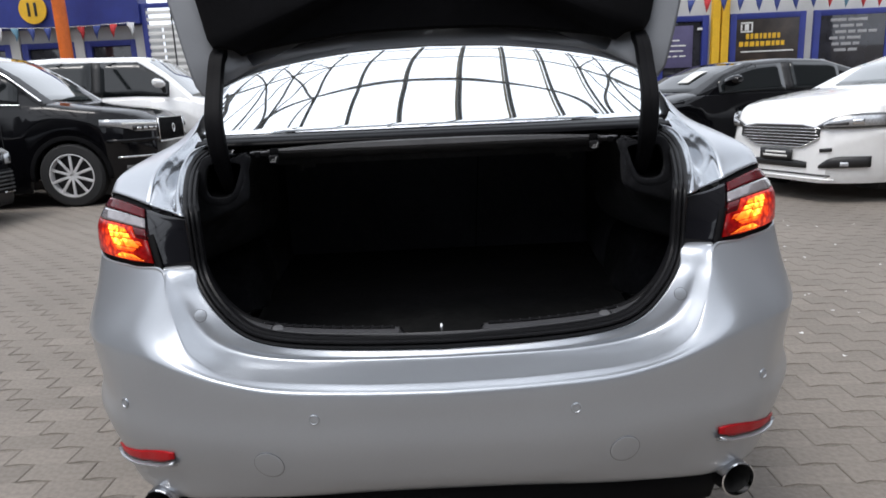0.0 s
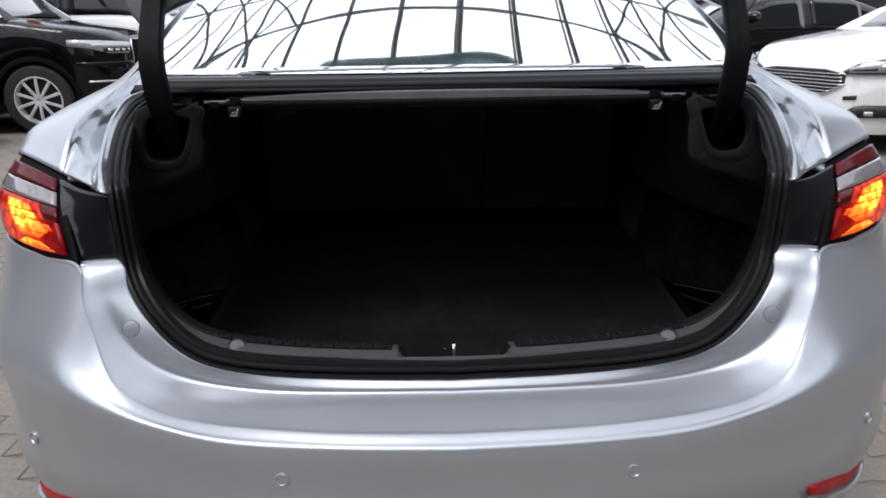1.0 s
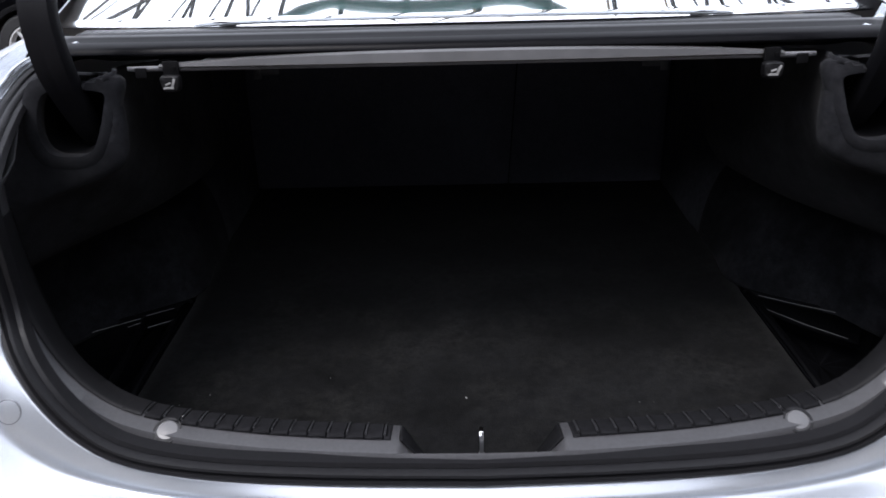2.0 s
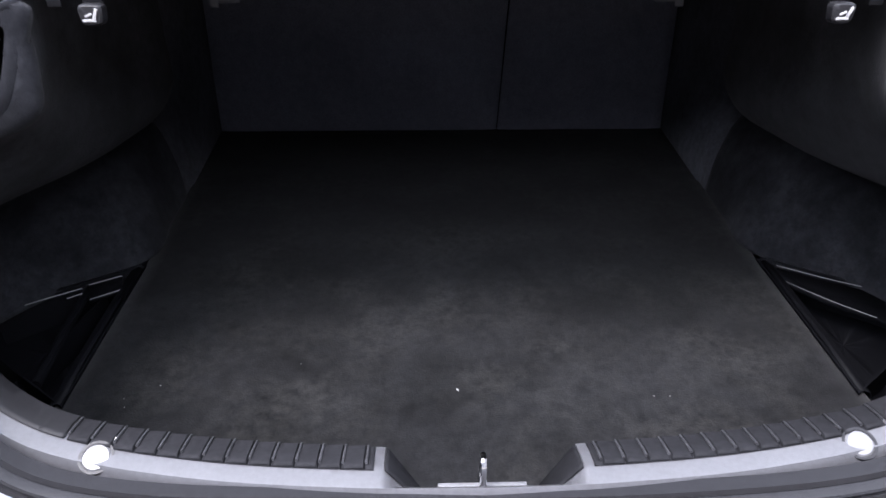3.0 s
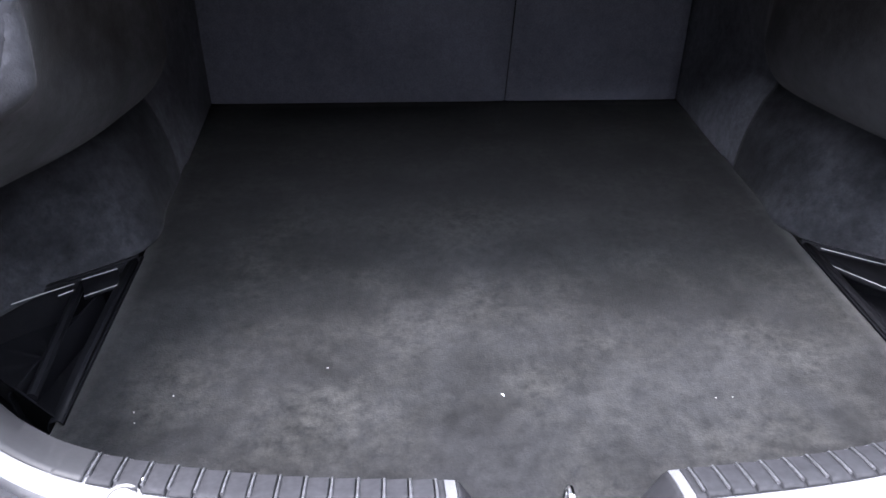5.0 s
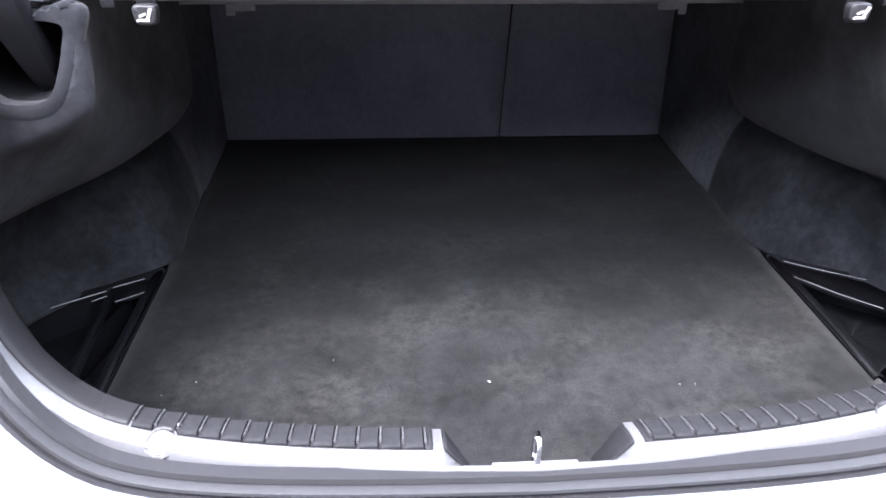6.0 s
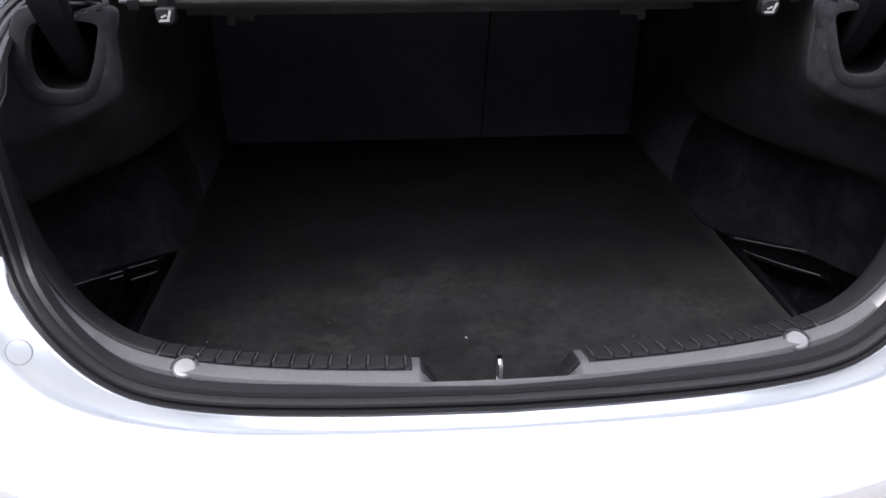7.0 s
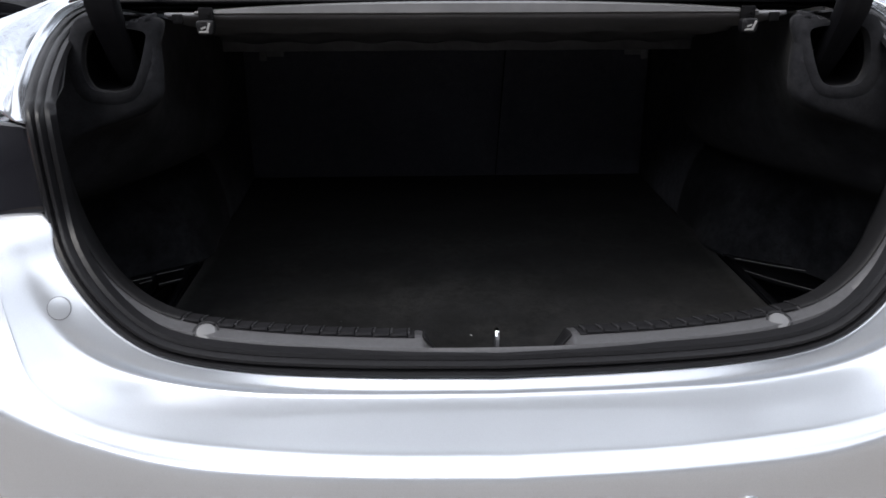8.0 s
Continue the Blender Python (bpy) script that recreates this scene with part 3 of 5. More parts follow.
# back of the rear seats, split to one side
def seat_panel(x0, x1, top):
    net = [[(x0 + (x1 - x0) * u + (z - .55) * .06 * (1 if abs(x0 + (x1 - x0) * u) < .4 else 0), 1.60 + (z - .55) * .05 + (.016 if u in (0, 1) else 0), z) for u in (0, .04, .5, .96, 1)] for z in (.54, .60, .75, .90, top)]
    return grid(sheet(net, 10, 16))
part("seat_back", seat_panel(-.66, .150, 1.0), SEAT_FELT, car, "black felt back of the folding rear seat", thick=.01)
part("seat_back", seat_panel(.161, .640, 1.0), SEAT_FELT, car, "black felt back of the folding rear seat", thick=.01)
part("seat_bulkhead", box(0, 1.70, .80, 1.36, .02, .66, .004), MATTE_BLACK, car)
under = []
for y, z in [(.488, 1.088), (.52, 1.082), (.60, 1.072), (.70, 1.064), (.72, 1.056), (.82, 1.048), (.84, 1.054), (.96, 1.040), (.98, 1.030), (1.10, 1.018), (1.12, 1.022), (1.17, 1.016), (1.18, .992), (1.20, .990), (1.22, 1.02), (1.40, 1.01), (1.66, .99)]:
    under.append([(x, y, z + (.004 * math.cos(x * 46) if .8 < y < 1.12 else 0)) for x in np.linspace(-1, 1, 90) * float(np.interp(y, (.49, .9, 1.0, 1.25), (.474, .50, .54, .655)))])
part("parcel_shelf_underside", grid(under), SHELF_METAL, car, "dull grey pressed metal under the parcel shelf", thick=.006)
for s in (1, -1):
    part("shelf_corner_bracket", joined(box(s * .462, 1.188, .984, .055, .004, .022, .002), box(s * .487, 1.186, .978, .018, .004, .030, .002)), SHELF_METAL, car, "grey metal corner bracket under the parcel shelf")
strip = []
for x in np.linspace(-.43, .43, 60):
    f = max(1 - abs(x / .43) ** 2.6, 0)
    bow = .012 * (x / .43) ** 2
    strip.append([(x, .492 + bow, 1.083), (x, .476 + bow, 1.0845), (x, .473 + bow, 1.087), (x, .474 + bow, 1.088 + .0120 * f), (x, .480 + bow, 1.090 + .0130 * f)])
part("shelf_beam", grid(strip), BEAM, car, "grey metal beam edge under the rear window", thick=.003)
cowl = [[(x, y + .02 * (x / .6) ** 2, z) for x in np.linspace(-.62, .62, 40)] for y, z in [(.482, 1.104), (.50, 1.112), (.510, 1.117), (.520, 1.116), (.528, 1.112), (.540, 1.112), (.552, 1.119), (.566, 1.122), (.580, 1.119), (.592, 1.113), (.618, 1.113), (.632, 1.119), (.650, 1.120), (.665, 1.122)]]
part("rear_cowl", grid(cowl), COWL_BLACK, car, "black grooved rubber strip below the rear window", thick=.004)

for s in (1, -1):
    # storage tray in the corner behind the wheel arch: rim, floor, inner rail, back ledge
    rim = [(.577, .812), (.655, .752), (.735, .694), (.778, .654), (.764, .585), (.66, .50), (.553, .420)]
    rows, edge_run = [], np.array(rim + [rim[0]])
    ring_xy = [edge_run[k] + (edge_run[k + 1] - edge_run[k]) * f for k in range(len(rim)) for f in np.linspace(0, 1, 8, endpoint=False)]
    for shrink, z in ((1.0, .560), (.99, .5625), (.965, .5625), (.945, .557), (.92, .50), (.0, .495)):
        rows.append([(s * (.66 + (x - .66) * shrink), .62 + (y - .62) * shrink, z) for x, y in ring_xy])
    tray = part("storage_tray", grid(rows, closed=True), TRAY_PLASTIC, car, "black plastic corner storage tray", thick=.002)
    rail = [[(s * (x + dx), y, z) for x, y in ((.580, .800), (.572, .66), (.564, .54), (.553, .425))] for dx, z in ((.003, .553), (.004, .562), (.008, .5645), (.020, .560), (.024, .552), (.026, .505))]
    part("tray_rail", grid(rail), TRAY_PLASTIC, tray, "raised rail beside the carpet", thick=.001)
    part("tray_bed", box(s * .575, .52, .486, .33, .56, .004, .001), TRAY_PLASTIC, tray, "black panel below the tray")
    part("tray_edge", tube([(s * .585, .808, .563), (s * .66, .750, .564), (s * .735, .694, .566), (s * .772, .660, .568)], .003, 8), TRAY_PLASTIC, tray)
    if s < 0:
        part("divider", joined(tube([(-.657, .742, .552), (-.640, .62, .552), (-.620, .48, .552)], .0075, 8), box(-.640, .612, .522, .004, .24, .05, .001, Euler((0, 0, -.14)).to_matrix())), TRAY_PLASTIC, tray, "upright divider across the tray")
        flap = [[(-.651, .737, .563), (-.604, .768, .563)], [(-.649, .733, .566), (-.602, .764, .566)], [(-.633, .697, .560), (-.590, .729, .560)], [(-.632, .694, .555), (-.589, .725, .555)]]
        part("flap", grid(flap), TRAY_PLASTIC, tray, "black flap with a painted edge glint", thick=.002)
        shines = (((-.649, .734, .567), (-.604, .764, .567)), ((-.633, .695, .561), (-.590, .727, .561)), ((-.756, .652, .566), (-.70, .694, .566), (-.657, .724, .566)), ((-.652, .712, .563), (-.672, .697, .562)))
    else:
        step = [[(.597, .772, .563), (.66, .729, .562), (.748, .672, .562)], [(.600, .738, .551), (.65, .672, .551), (.715, .607, .551)], [(.600, .735, .546), (.65, .668, .546), (.715, .604, .546)]]
        part("back_ledge", grid(step), TRAY_PLASTIC, tray, "stepped ledge at the back of the tray", thick=.002)
        part("ledge_post", box(.735, .645, .545, .006, .012, .03, .002), TRAY_PLASTIC, tray)
        shines = (((.600, .775, .566), (.66, .731, .566), (.745, .676, .567)), ((.602, .738, .5535), (.65, .672, .5535), (.70, .618, .5535)))
    # thin pale lines that paint glints along the black tray's edges
    for pts in shines:
        part("edge_glint", tube(pts, .0008, 6), EDGE_GLINT, tray, "pale line painted as an edge glint")
    # opening for the hinge arm: a rounded, tapering hole in the felt, with a rolled edge
    hole = spline([(.500, 1.066), (.486, 1.060), (.490, 1.040), (.500, 1.012), (.512, .990), (.528, .981), (.553, .981), (.569, .988), (.576, 1.008), (.573, 1.035), (.564, 1.058), (.552, 1.066), (.526, 1.068), (.500, 1.066)], 72)[:-1]

    def opening(grow, back):
        out = []
        for x, z in hole:
            x, z = .530 + (x - .530) * (1 + grow), 1.024 + (z - 1.024) * (1 + grow)
            flat = .437 - (max(x, .483) - .483) * .1667 + max(.4805 - x, 0) * .8
            hit = WALLS[s].ray_cast(Vector((s * x, .2, z)), Vector((0, 1, 0)))[0]
            out.append((s * x, (min(max(hit.y, flat - .03), flat + .012) if hit else flat) + back, z))
        return out
    rows = [opening(0, .010), opening(-.005, .003), opening(.003, -.002), opening(.02, -.0056), opening(.12, -.0066), opening(.24, -.0062), opening(.36, -.0052), opening(.44, -.0036), opening(.50, .003)]
    surround = part("hinge_surround", grid(rows, closed=True), FELT, car, "felt lining with a hinge opening", thick=.0015)
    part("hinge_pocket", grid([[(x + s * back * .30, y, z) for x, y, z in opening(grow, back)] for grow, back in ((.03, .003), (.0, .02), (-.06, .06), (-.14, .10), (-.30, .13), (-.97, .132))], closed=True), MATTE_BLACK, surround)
    run = spline([(s * .528, .515, .960), (s * .529, .470, 1.00), (s * .529, .428, 1.06), (s * .528, .404, 1.11), (s * .532, .410, 1.18), (s * .538, .470, 1.26), (s * .536, .505, 1.32), (s * .532, .560, 1.345), (s * .53, .64, 1.35)], 34)
    rows = []
    for i, p in enumerate(run):
        along = Vector(run[min(i + 1, 33)] - run[max(i - 1, 0)]).normalized()
        across = (Vector((1, 0, 0)) - along * along.x).normalized()
        deep = along.cross(across)
        w = float(np.interp(p[2], (.96, 1.02, 1.10, 1.25, 1.4), (.014, .017, .0225, .0200, .0185)))
        section = [(-1, -.35), (-.86, -.75), (-.25, -.82), (-.10, -.78), (.10, -.78), (.25, -.82), (.86, -.75), (1, -.35), (1, .35), (.86, .7), (-.86, .7), (-1, .35)]
        rows.append([Vector(p) + across * (a * w) + deep * (b * .017) for a, b in section])
    arm = part("hinge_arm", grid(rows, closed=True, ends=True), ARM_BLACK, car, "black curved boot hinge arm")
    # seat release lever, hung under the beam
    outline = spline([(-.0135, .006), (-.011, .0105), (0, .0115), (.011, .0105), (.0135, .006), (.012, -.006), (.008, -.0105), (0, -.0115), (-.008, -.0105), (-.012, -.006), (-.0135, .006)], 36)[:-1]
    shell = [[(s * .411 + x * f, y, 1.066 + z * f) for x, z in outline] for f, y in ((.05, .4665), (.80, .4668), (.95, .4685), (1.0, .472), (1.0, .480), (.05, .481))]
    lever = part("seat_release_lever", grid(shell, closed=True), LEVER_BLACK, car, "small black seat release lever with white symbol")
    lean = Euler((0, radians(-22), 0)).to_matrix()
    part("symbol", joined(box(s * .411 - .0005, .4658, 1.0610, .0125, .0014, .0030, .0006), box(s * .411 + .0058, .4658, 1.0675, .0034, .0014, .0125, .0006, lean.inverted()),
                          box(s * .411 - .0015, .4658, 1.0665, .0080, .0014, .0026, .0006, lean), box(s * .411 - .0072, .4658, 1.0605, .0026, .0014, .0026, .0006)), SYMBOL, lever)
    part("lever_bracket", joined(box(s * .411, .482, 1.084, .022, .006, .022, .002), box(s * .411 + .005, .4785, 1.086, .005, .003, .005, .001)), MATTE_BLACK, lever)
    part("shelf_bracket", box(s * .455, .486, 1.079, .016, .005, .014, .002), MATTE_BLACK, car, "small black clip under the shelf beam")

lint_v, lint_f = [], []
SPECKS = ((-.011, .446), (-.435, .466), (-.469, .4205), (-.476, .439), (.287, .4255), (.264, .426), (-.2415, .510))
for k in range(7):
    x, y = SPECKS[k]
    r, a = (.0022 if k < 1 else random.uniform(.0005, .0011)), random.uniform(0, 6.28)
    q = len(lint_v)
    lint_v += [(x + r * c * math.cos(a) - r * d * math.sin(a), y + r * c * math.sin(a) + r * d * math.cos(a), FLOOR_Z + .0025 + .001 * e) for c, d, e in ((1.6, 0, 0), (0, .7, 1), (-1.6, 0, 0), (0, -.7, 1))]
    lint_f.append((q, q + 1, q + 2, q + 3))
lint = bpy.data.meshes.new("lint")
lint.from_pydata(lint_v, [], lint_f)
lint.materials.append(SYMBOL)
lint_ob = tagged(new("lint", lint), "pale specks of lint on the boot carpet", kind="stuff")
lint_ob.parent = carpet

# ---------------------------------------------------------------- rear window, roof and boot lid
glass_net = [[(x * w, y + .09 * abs(x) ** 2.4, z - drop_ * abs(x) ** 2.4) for x in (-1, -.75, -.5, -.25, 0, .25, .5, .75, 1)] for y, z, w, drop_ in [(.655, 1.124, .695, .0), (.86, 1.236, .72, .035), (1.08, 1.338, .70, .045), (1.32, 1.418, .67, .045)]]
part("rear_window", grid(sheet(glass_net, 26, 40)), GLASS_DARK, car, "dark tinted rear window", thick=.004)
roof_net = [[(x * w, y + (.10 * x * x if y < 1.6 else 0), z - d * x * x) for x in (-1, -.6, -.2, .2, .6, 1)] for y, z, w, d in [(1.32, 1.421, .665, .045), (1.7, 1.445, .66, .05), (2.4, 1.452, .65, .05), (3.0, 1.43, .64, .05), (3.5, 1.25, .66, .06), (3.9, 1.07, .68, .05)]]
part("roof", grid(sheet(roof_net, 24, 24)), SILVER, car, thick=.004)
fore = [[(x * .78, y, z - d * x * x) for x in (-1, -.6, -.2, .2, .6, 1)] for y, z, d in [(3.85, 1.06, .06), (4.3, 1.0, .08), (4.7, .86, .14), (4.82, .65, .1), (4.85, .3, .05)]]
part("bonnet", grid(sheet(fore, 16, 20)), SILVER, car, thick=.004)


def flank(side):
    rows = []
    for y in np.linspace(.9, 4.75, 90):
        low = .24
        for hub in (1.05, 3.88):
            if abs(y - hub) < .37:
                low = max(low, .33 + math.sqrt(.37 ** 2 - (y - hub) ** 2))
        bulge = .925 - .10 * max(0, (y - 4.2) / .6) ** 2
        top = .90 if y < 1.7 else .96 - .02 * (y - 2.5)
        rows.append([(side * (bulge - .03 * (1 - math.sin(v * 2.4))), y, low + (top - low) * v) for v in np.linspace(0, 1, 10)])
    return grid(rows)
def greenhouse(side):
    return grid([[(side * (.865 + (.57 - .865) * v ** 1.3), y0 + (y1 - y0) * v, .90 + (z1 - .90) * v) for v in np.linspace(0, 1, 6)] for y0, y1, z1 in [(1.45, 1.5, 1.36), (2.0, 1.9, 1.41), (2.6, 2.5, 1.42), (3.2, 3.0, 1.39), (3.95, 3.6, 1.2)]])
for s in (1, -1):
    part("body_side", flank(s), SILVER, car, "silver body side", thick=.003)
    part("side_window", greenhouse(s), WINDOW_CAR, car, "dark side glass", thick=.003)
    for hub in (1.05, 3.88):
        wheel = part("wheel", lathe([(.0, .0), (.23, .0), (.235, .02), (.31, .01), (.335, .04), (.335, .19), (.30, .215), (.0, .215)], 36), TYRE, car, "black tyre", place=pose(s * .885, hub, .335, 0, -s * 90, 0))
part("underbody", box(0, 2.5, .27, 1.5, 4.3, .06, .02), DARK_TRIM, car)

LID = [(0, .560, 1.334), (.20, .556, 1.326), (.38, .545, 1.301), (.48, .530, 1.276), (.55, .512, 1.245), (.583, .502, 1.232), (.605, .505, 1.28), (.642, .530, 1.42), (.675, .56, 1.56), (.66, .59, 1.68), (.54, .61, 1.765), (.25, .62, 1.79), (0, .62, 1.795)]
lid_edge = spline(LID, 60)
rows = [[(p[0] * f, .56 + (p[1] - .56) * f, 1.55 + (p[2] - 1.55) * f) for p in lid_edge] for f in (1.0, .99, .93, .78)]
inside = [rows[0], rows[1], [(x, y + .012, z) for x, y, z in rows[2]], [(x, y + .016, z) for x, y, z in rows[3]]]
outside = [[(p[0] * f, p[1] + back, 1.55 + (p[2] - 1.55) * f) for p in lid_edge] for f, back in ((1.0, 0), (1.005, .012), (.985, .045), (.9, .075), (.6, .11), (.3, .10), (0.02, .09))]
lid = part("boot_lid", grid(both_sides(outside)), SILVER, car, "silver raised boot lid", thick=.003)
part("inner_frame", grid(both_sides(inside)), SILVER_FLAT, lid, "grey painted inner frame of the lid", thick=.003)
LINE = [(0, .545, 1.375), (.20, .541, 1.369), (.38, .530, 1.347), (.44, .525, 1.337), (.475, .515, 1.326), (.505, .505, 1.345), (.548, .502, 1.350), (.572, .520, 1.42), (.600, .55, 1.55), (.58, .575, 1.66), (.46, .595, 1.73), (0, .605, 1.755)]
line_edge = spline(LINE, 60)
panel = [[(p[0] * f, p[1] - .004 - bulge, 1.56 + (p[2] - 1.56) * f) for p in [(a, .555 + (b - .555) * 1.0, c) for a, b, c in line_edge]] for f, bulge in ((1.0, -.012), (.995, .0), (.97, .006), (.6, .010), (.02, .012))]
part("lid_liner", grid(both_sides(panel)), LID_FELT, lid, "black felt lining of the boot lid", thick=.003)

# ---------------------------------------------------------------- lamps and fittings of the tail
LAMP = [[(.676, .303, .983), (.735, .343, .999), (.797, .395, 1.006), (.836, .468, .981), (.863, .56, .936)],
        [(.650, .235, .925), (.733, .275, .935), (.820, .350, .940), (.866, .475, .938), (.880, .58, .925)],
        [(.622, .188, .855), (.707, .240, .854), (.822, .346, .860), (.872, .468, .882), (.880, .60, .904)]]
for s in (1, -1):
    flip = lambda rows: [[(s * p[0], p[1], p[2]) for p in row] for row in rows]
    lamp = part("tail_lamp", grid(flip([[(p[0] - .006, p[1] + .006, p[2]) for p in row] for row in sheet(LAMP, 16, 24)])), MATTE_BLACK, car, "lit tail lamp with red and amber glow", thick=.004)
    part("upper_lens", grid(flip(sheet(LAMP, 6, 24, .045, 1, .06, .21))), RED_LENS, lamp, "dark red upper lens", thick=.004)
    part("reversing_lens", grid(flip(sheet(LAMP, 6, 24, .04, 1, .225, .385))), CLEAR_LENS, lamp, "smoky grey clear lens", thick=.004)

    def lens_patch(shape, out, n=9):
        rows = [sheet(LAMP, 2, n, u0, u1, v, v + .001)[0] for u0, u1, v in shape]
        return grid([[(s * (p[0] + out * .6), p[1] - out, p[2]) for p in row] for row in rows])
    part("inner_lens", lens_patch([(.04, .148, .40), (.04, .14, .48), (.04, .125, .56)], 0), RED_LENS, lamp, "dark red lens", thick=.004)
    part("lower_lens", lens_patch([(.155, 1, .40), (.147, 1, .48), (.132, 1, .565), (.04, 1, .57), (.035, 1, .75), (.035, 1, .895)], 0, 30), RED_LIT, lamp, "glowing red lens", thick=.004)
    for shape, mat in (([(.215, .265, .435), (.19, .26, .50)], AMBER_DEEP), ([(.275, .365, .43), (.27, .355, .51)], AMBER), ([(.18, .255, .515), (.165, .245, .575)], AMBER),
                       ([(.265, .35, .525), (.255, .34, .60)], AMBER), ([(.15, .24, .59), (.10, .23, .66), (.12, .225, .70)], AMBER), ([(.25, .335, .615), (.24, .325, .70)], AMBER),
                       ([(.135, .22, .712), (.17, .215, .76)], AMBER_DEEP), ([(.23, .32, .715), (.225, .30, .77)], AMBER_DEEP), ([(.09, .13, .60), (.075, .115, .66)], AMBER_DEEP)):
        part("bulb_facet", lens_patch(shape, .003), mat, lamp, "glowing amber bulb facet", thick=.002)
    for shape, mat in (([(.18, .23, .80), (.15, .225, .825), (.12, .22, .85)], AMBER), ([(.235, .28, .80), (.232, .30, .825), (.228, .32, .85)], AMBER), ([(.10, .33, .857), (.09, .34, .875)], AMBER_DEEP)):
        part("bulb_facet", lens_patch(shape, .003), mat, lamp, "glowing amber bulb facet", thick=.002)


BUMPER_SKIN = np.array(sheet(BUMPER, 141, 240))


def seat(skin, x, z):
    """The place on a skin at a distance from the middle and a height, and the skin's outward direction."""
    i, j = np.unravel_index(np.argmin((skin[:, :, 0] - x) ** 2 + (skin[:, :, 2] - z) ** 2), skin.shape[:2])
    i, j = min(max(i, 2), skin.shape[0] - 3), min(max(j, 2), skin.shape[1] - 3)
    out = Vector(np.cross(skin[i + 2, j] - skin[i - 2, j], skin[i, j + 2] - skin[i, j - 2])).normalized()
    return Vector(skin[i, j]), out if out.y < 0 else -out


def seated(skin, x, z, side):
    p, out = seat(skin, x, z)
    return Matrix.Translation((side * p.x, p.y, p.z)) @ Vector((side * out.x, out.y, out.z)).to_track_quat("Z", "Y").to_matrix().to_4x4()


def on_bumper(x, z):
    return seat(BUMPER_SKIN, x, z)


for s in (1, -1):
    for x, z in ((.270, .574), (.714, .573)):
        sensor = part("parking_sensor", lathe([(.0098, -.004), (.0112, -.001), (.0112, .0022), (.0094, .0032), (.0086, .0016), (0, .0022)], 28), SILVER, car, "round silver parking sensor", place=seated(BUMPER_SKIN, x, z, s))
    cover = part("tow_cover", lathe([(.0325, -.004), (.0322, .0004), (.0308, .0014), (.028, .0018), (0, .0020)], 44), SILVER, car, "round painted towing-eye cover", place=seated(BUMPER_SKIN, .3725, .467, s))
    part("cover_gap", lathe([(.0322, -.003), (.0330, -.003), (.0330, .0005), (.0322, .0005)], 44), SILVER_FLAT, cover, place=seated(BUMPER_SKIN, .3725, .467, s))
    plug = part("body_plug", lathe([(.0135, -.003), (.0134, .0003), (.012, .0006), (0, .0007)], 28), SILVER, car, "round silver body plug", place=seated(BUMPER_SKIN, .530, .757, s))
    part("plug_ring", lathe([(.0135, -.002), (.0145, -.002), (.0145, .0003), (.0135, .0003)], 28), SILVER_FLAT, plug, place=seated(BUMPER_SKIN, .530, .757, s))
    # reflector, in a lipped recess
    rows, shell = [], []
    for f in np.linspace(0, 1, 16):
        x = .598 + .195 * f
        mid = .466 - .052 * f
        p, out = on_bumper(x, mid)
        tall = .0145 * min(1, .55 + 3 * f) * (1 - .80 * f ** 2.2)
        rows.append([(s * (p.x + out.x * .006), p.y + out.y * .006, mid + tall * v) for v in (-1, -.5, 0, .5, .9)])
        shell.append([(s * (p.x + out.x * d), p.y + out.y * d, mid - tall - .004 - e) for d, e in ((.004, 0), (.012, .004), (.010, .010), (-.004, .016))])
    part("reflector", grid(rows), REFLECTOR, car, "slim red rear reflector", thick=.006)
    part("reflector_lip", grid(shell), SILVER, car, thick=.002)
    # exhaust
    tip = [(.0378, .10), (.0378, .002), (.0400, -.006), (.0430, -.004), (.0440, .004), (.0430, .16)]
    pipe = part("exhaust_tip", lathe([(r, h) for r, h in tip], 36), CHROME, car, "chrome round exhaust tip", place=Matrix.Translation((s * .674, .142, .304)) @ Matrix.Rotation(radians(s * 13), 4, "Z") @ Matrix.Rotation(radians(-90), 4, "X"))
    part("exhaust_bore", lathe([(.0377, .004), (.0370, .006), (.0365, .07), (0, .07)], 28), SOOT, pipe, place=Matrix.Translation((s * .674, .142, .304)) @ Matrix.Rotation(radians(s * 13), 4, "Z") @ Matrix.Rotation(radians(-90), 4, "X"))
skirt = []
for push, z in ((.075, .372), (.070, .345), (.080, .31), (.100, .275), (.20, .25)):
    row = []
    for k in range(7):
        (bx, by), (ax, ay), (cx, cy) = PLAN[k], PLAN[max(k - 1, 0)], PLAN[k + 1]
        way = Vector((cx - ax, cy - ay)).normalized() if k else Vector((1, 0))
        row.append((bx - way.y * push, by + way.x * push, z - .045 * min(bx / .6, 1.1) ** 2))
    skirt.append(row)
part("lower_valance", grid(both_sides(sheet(skirt, 14, 40))), MATTE_BLACK, car, "black plastic lower valance", thick=.003)
for s in (1, -1):
    part("heat_shield", box(s * .655, .31, .325, .11, .14, .06, .02), MATTE_BLACK, car, "black recess above the exhaust")
# ================================================================ ground, hall and shops
ground = setting("ground", grid([[(x, y, -.004) for x in (-400, -30, 0, 30, 400)] for y in (-400, -30, 0, 30, 400)]), JOINT, "sandy grey paved yard")


def steel_bar(path, r):
    return tube(path, r, 6)


# open steel roof over the yard: cross beams, purlins and braces of dark steel
def roof_z(x):
    return 8.8 - .9 * max(abs(x) - 4.4, 0)


def skew(x, y):
    return x + .055 * (y - 6.8)


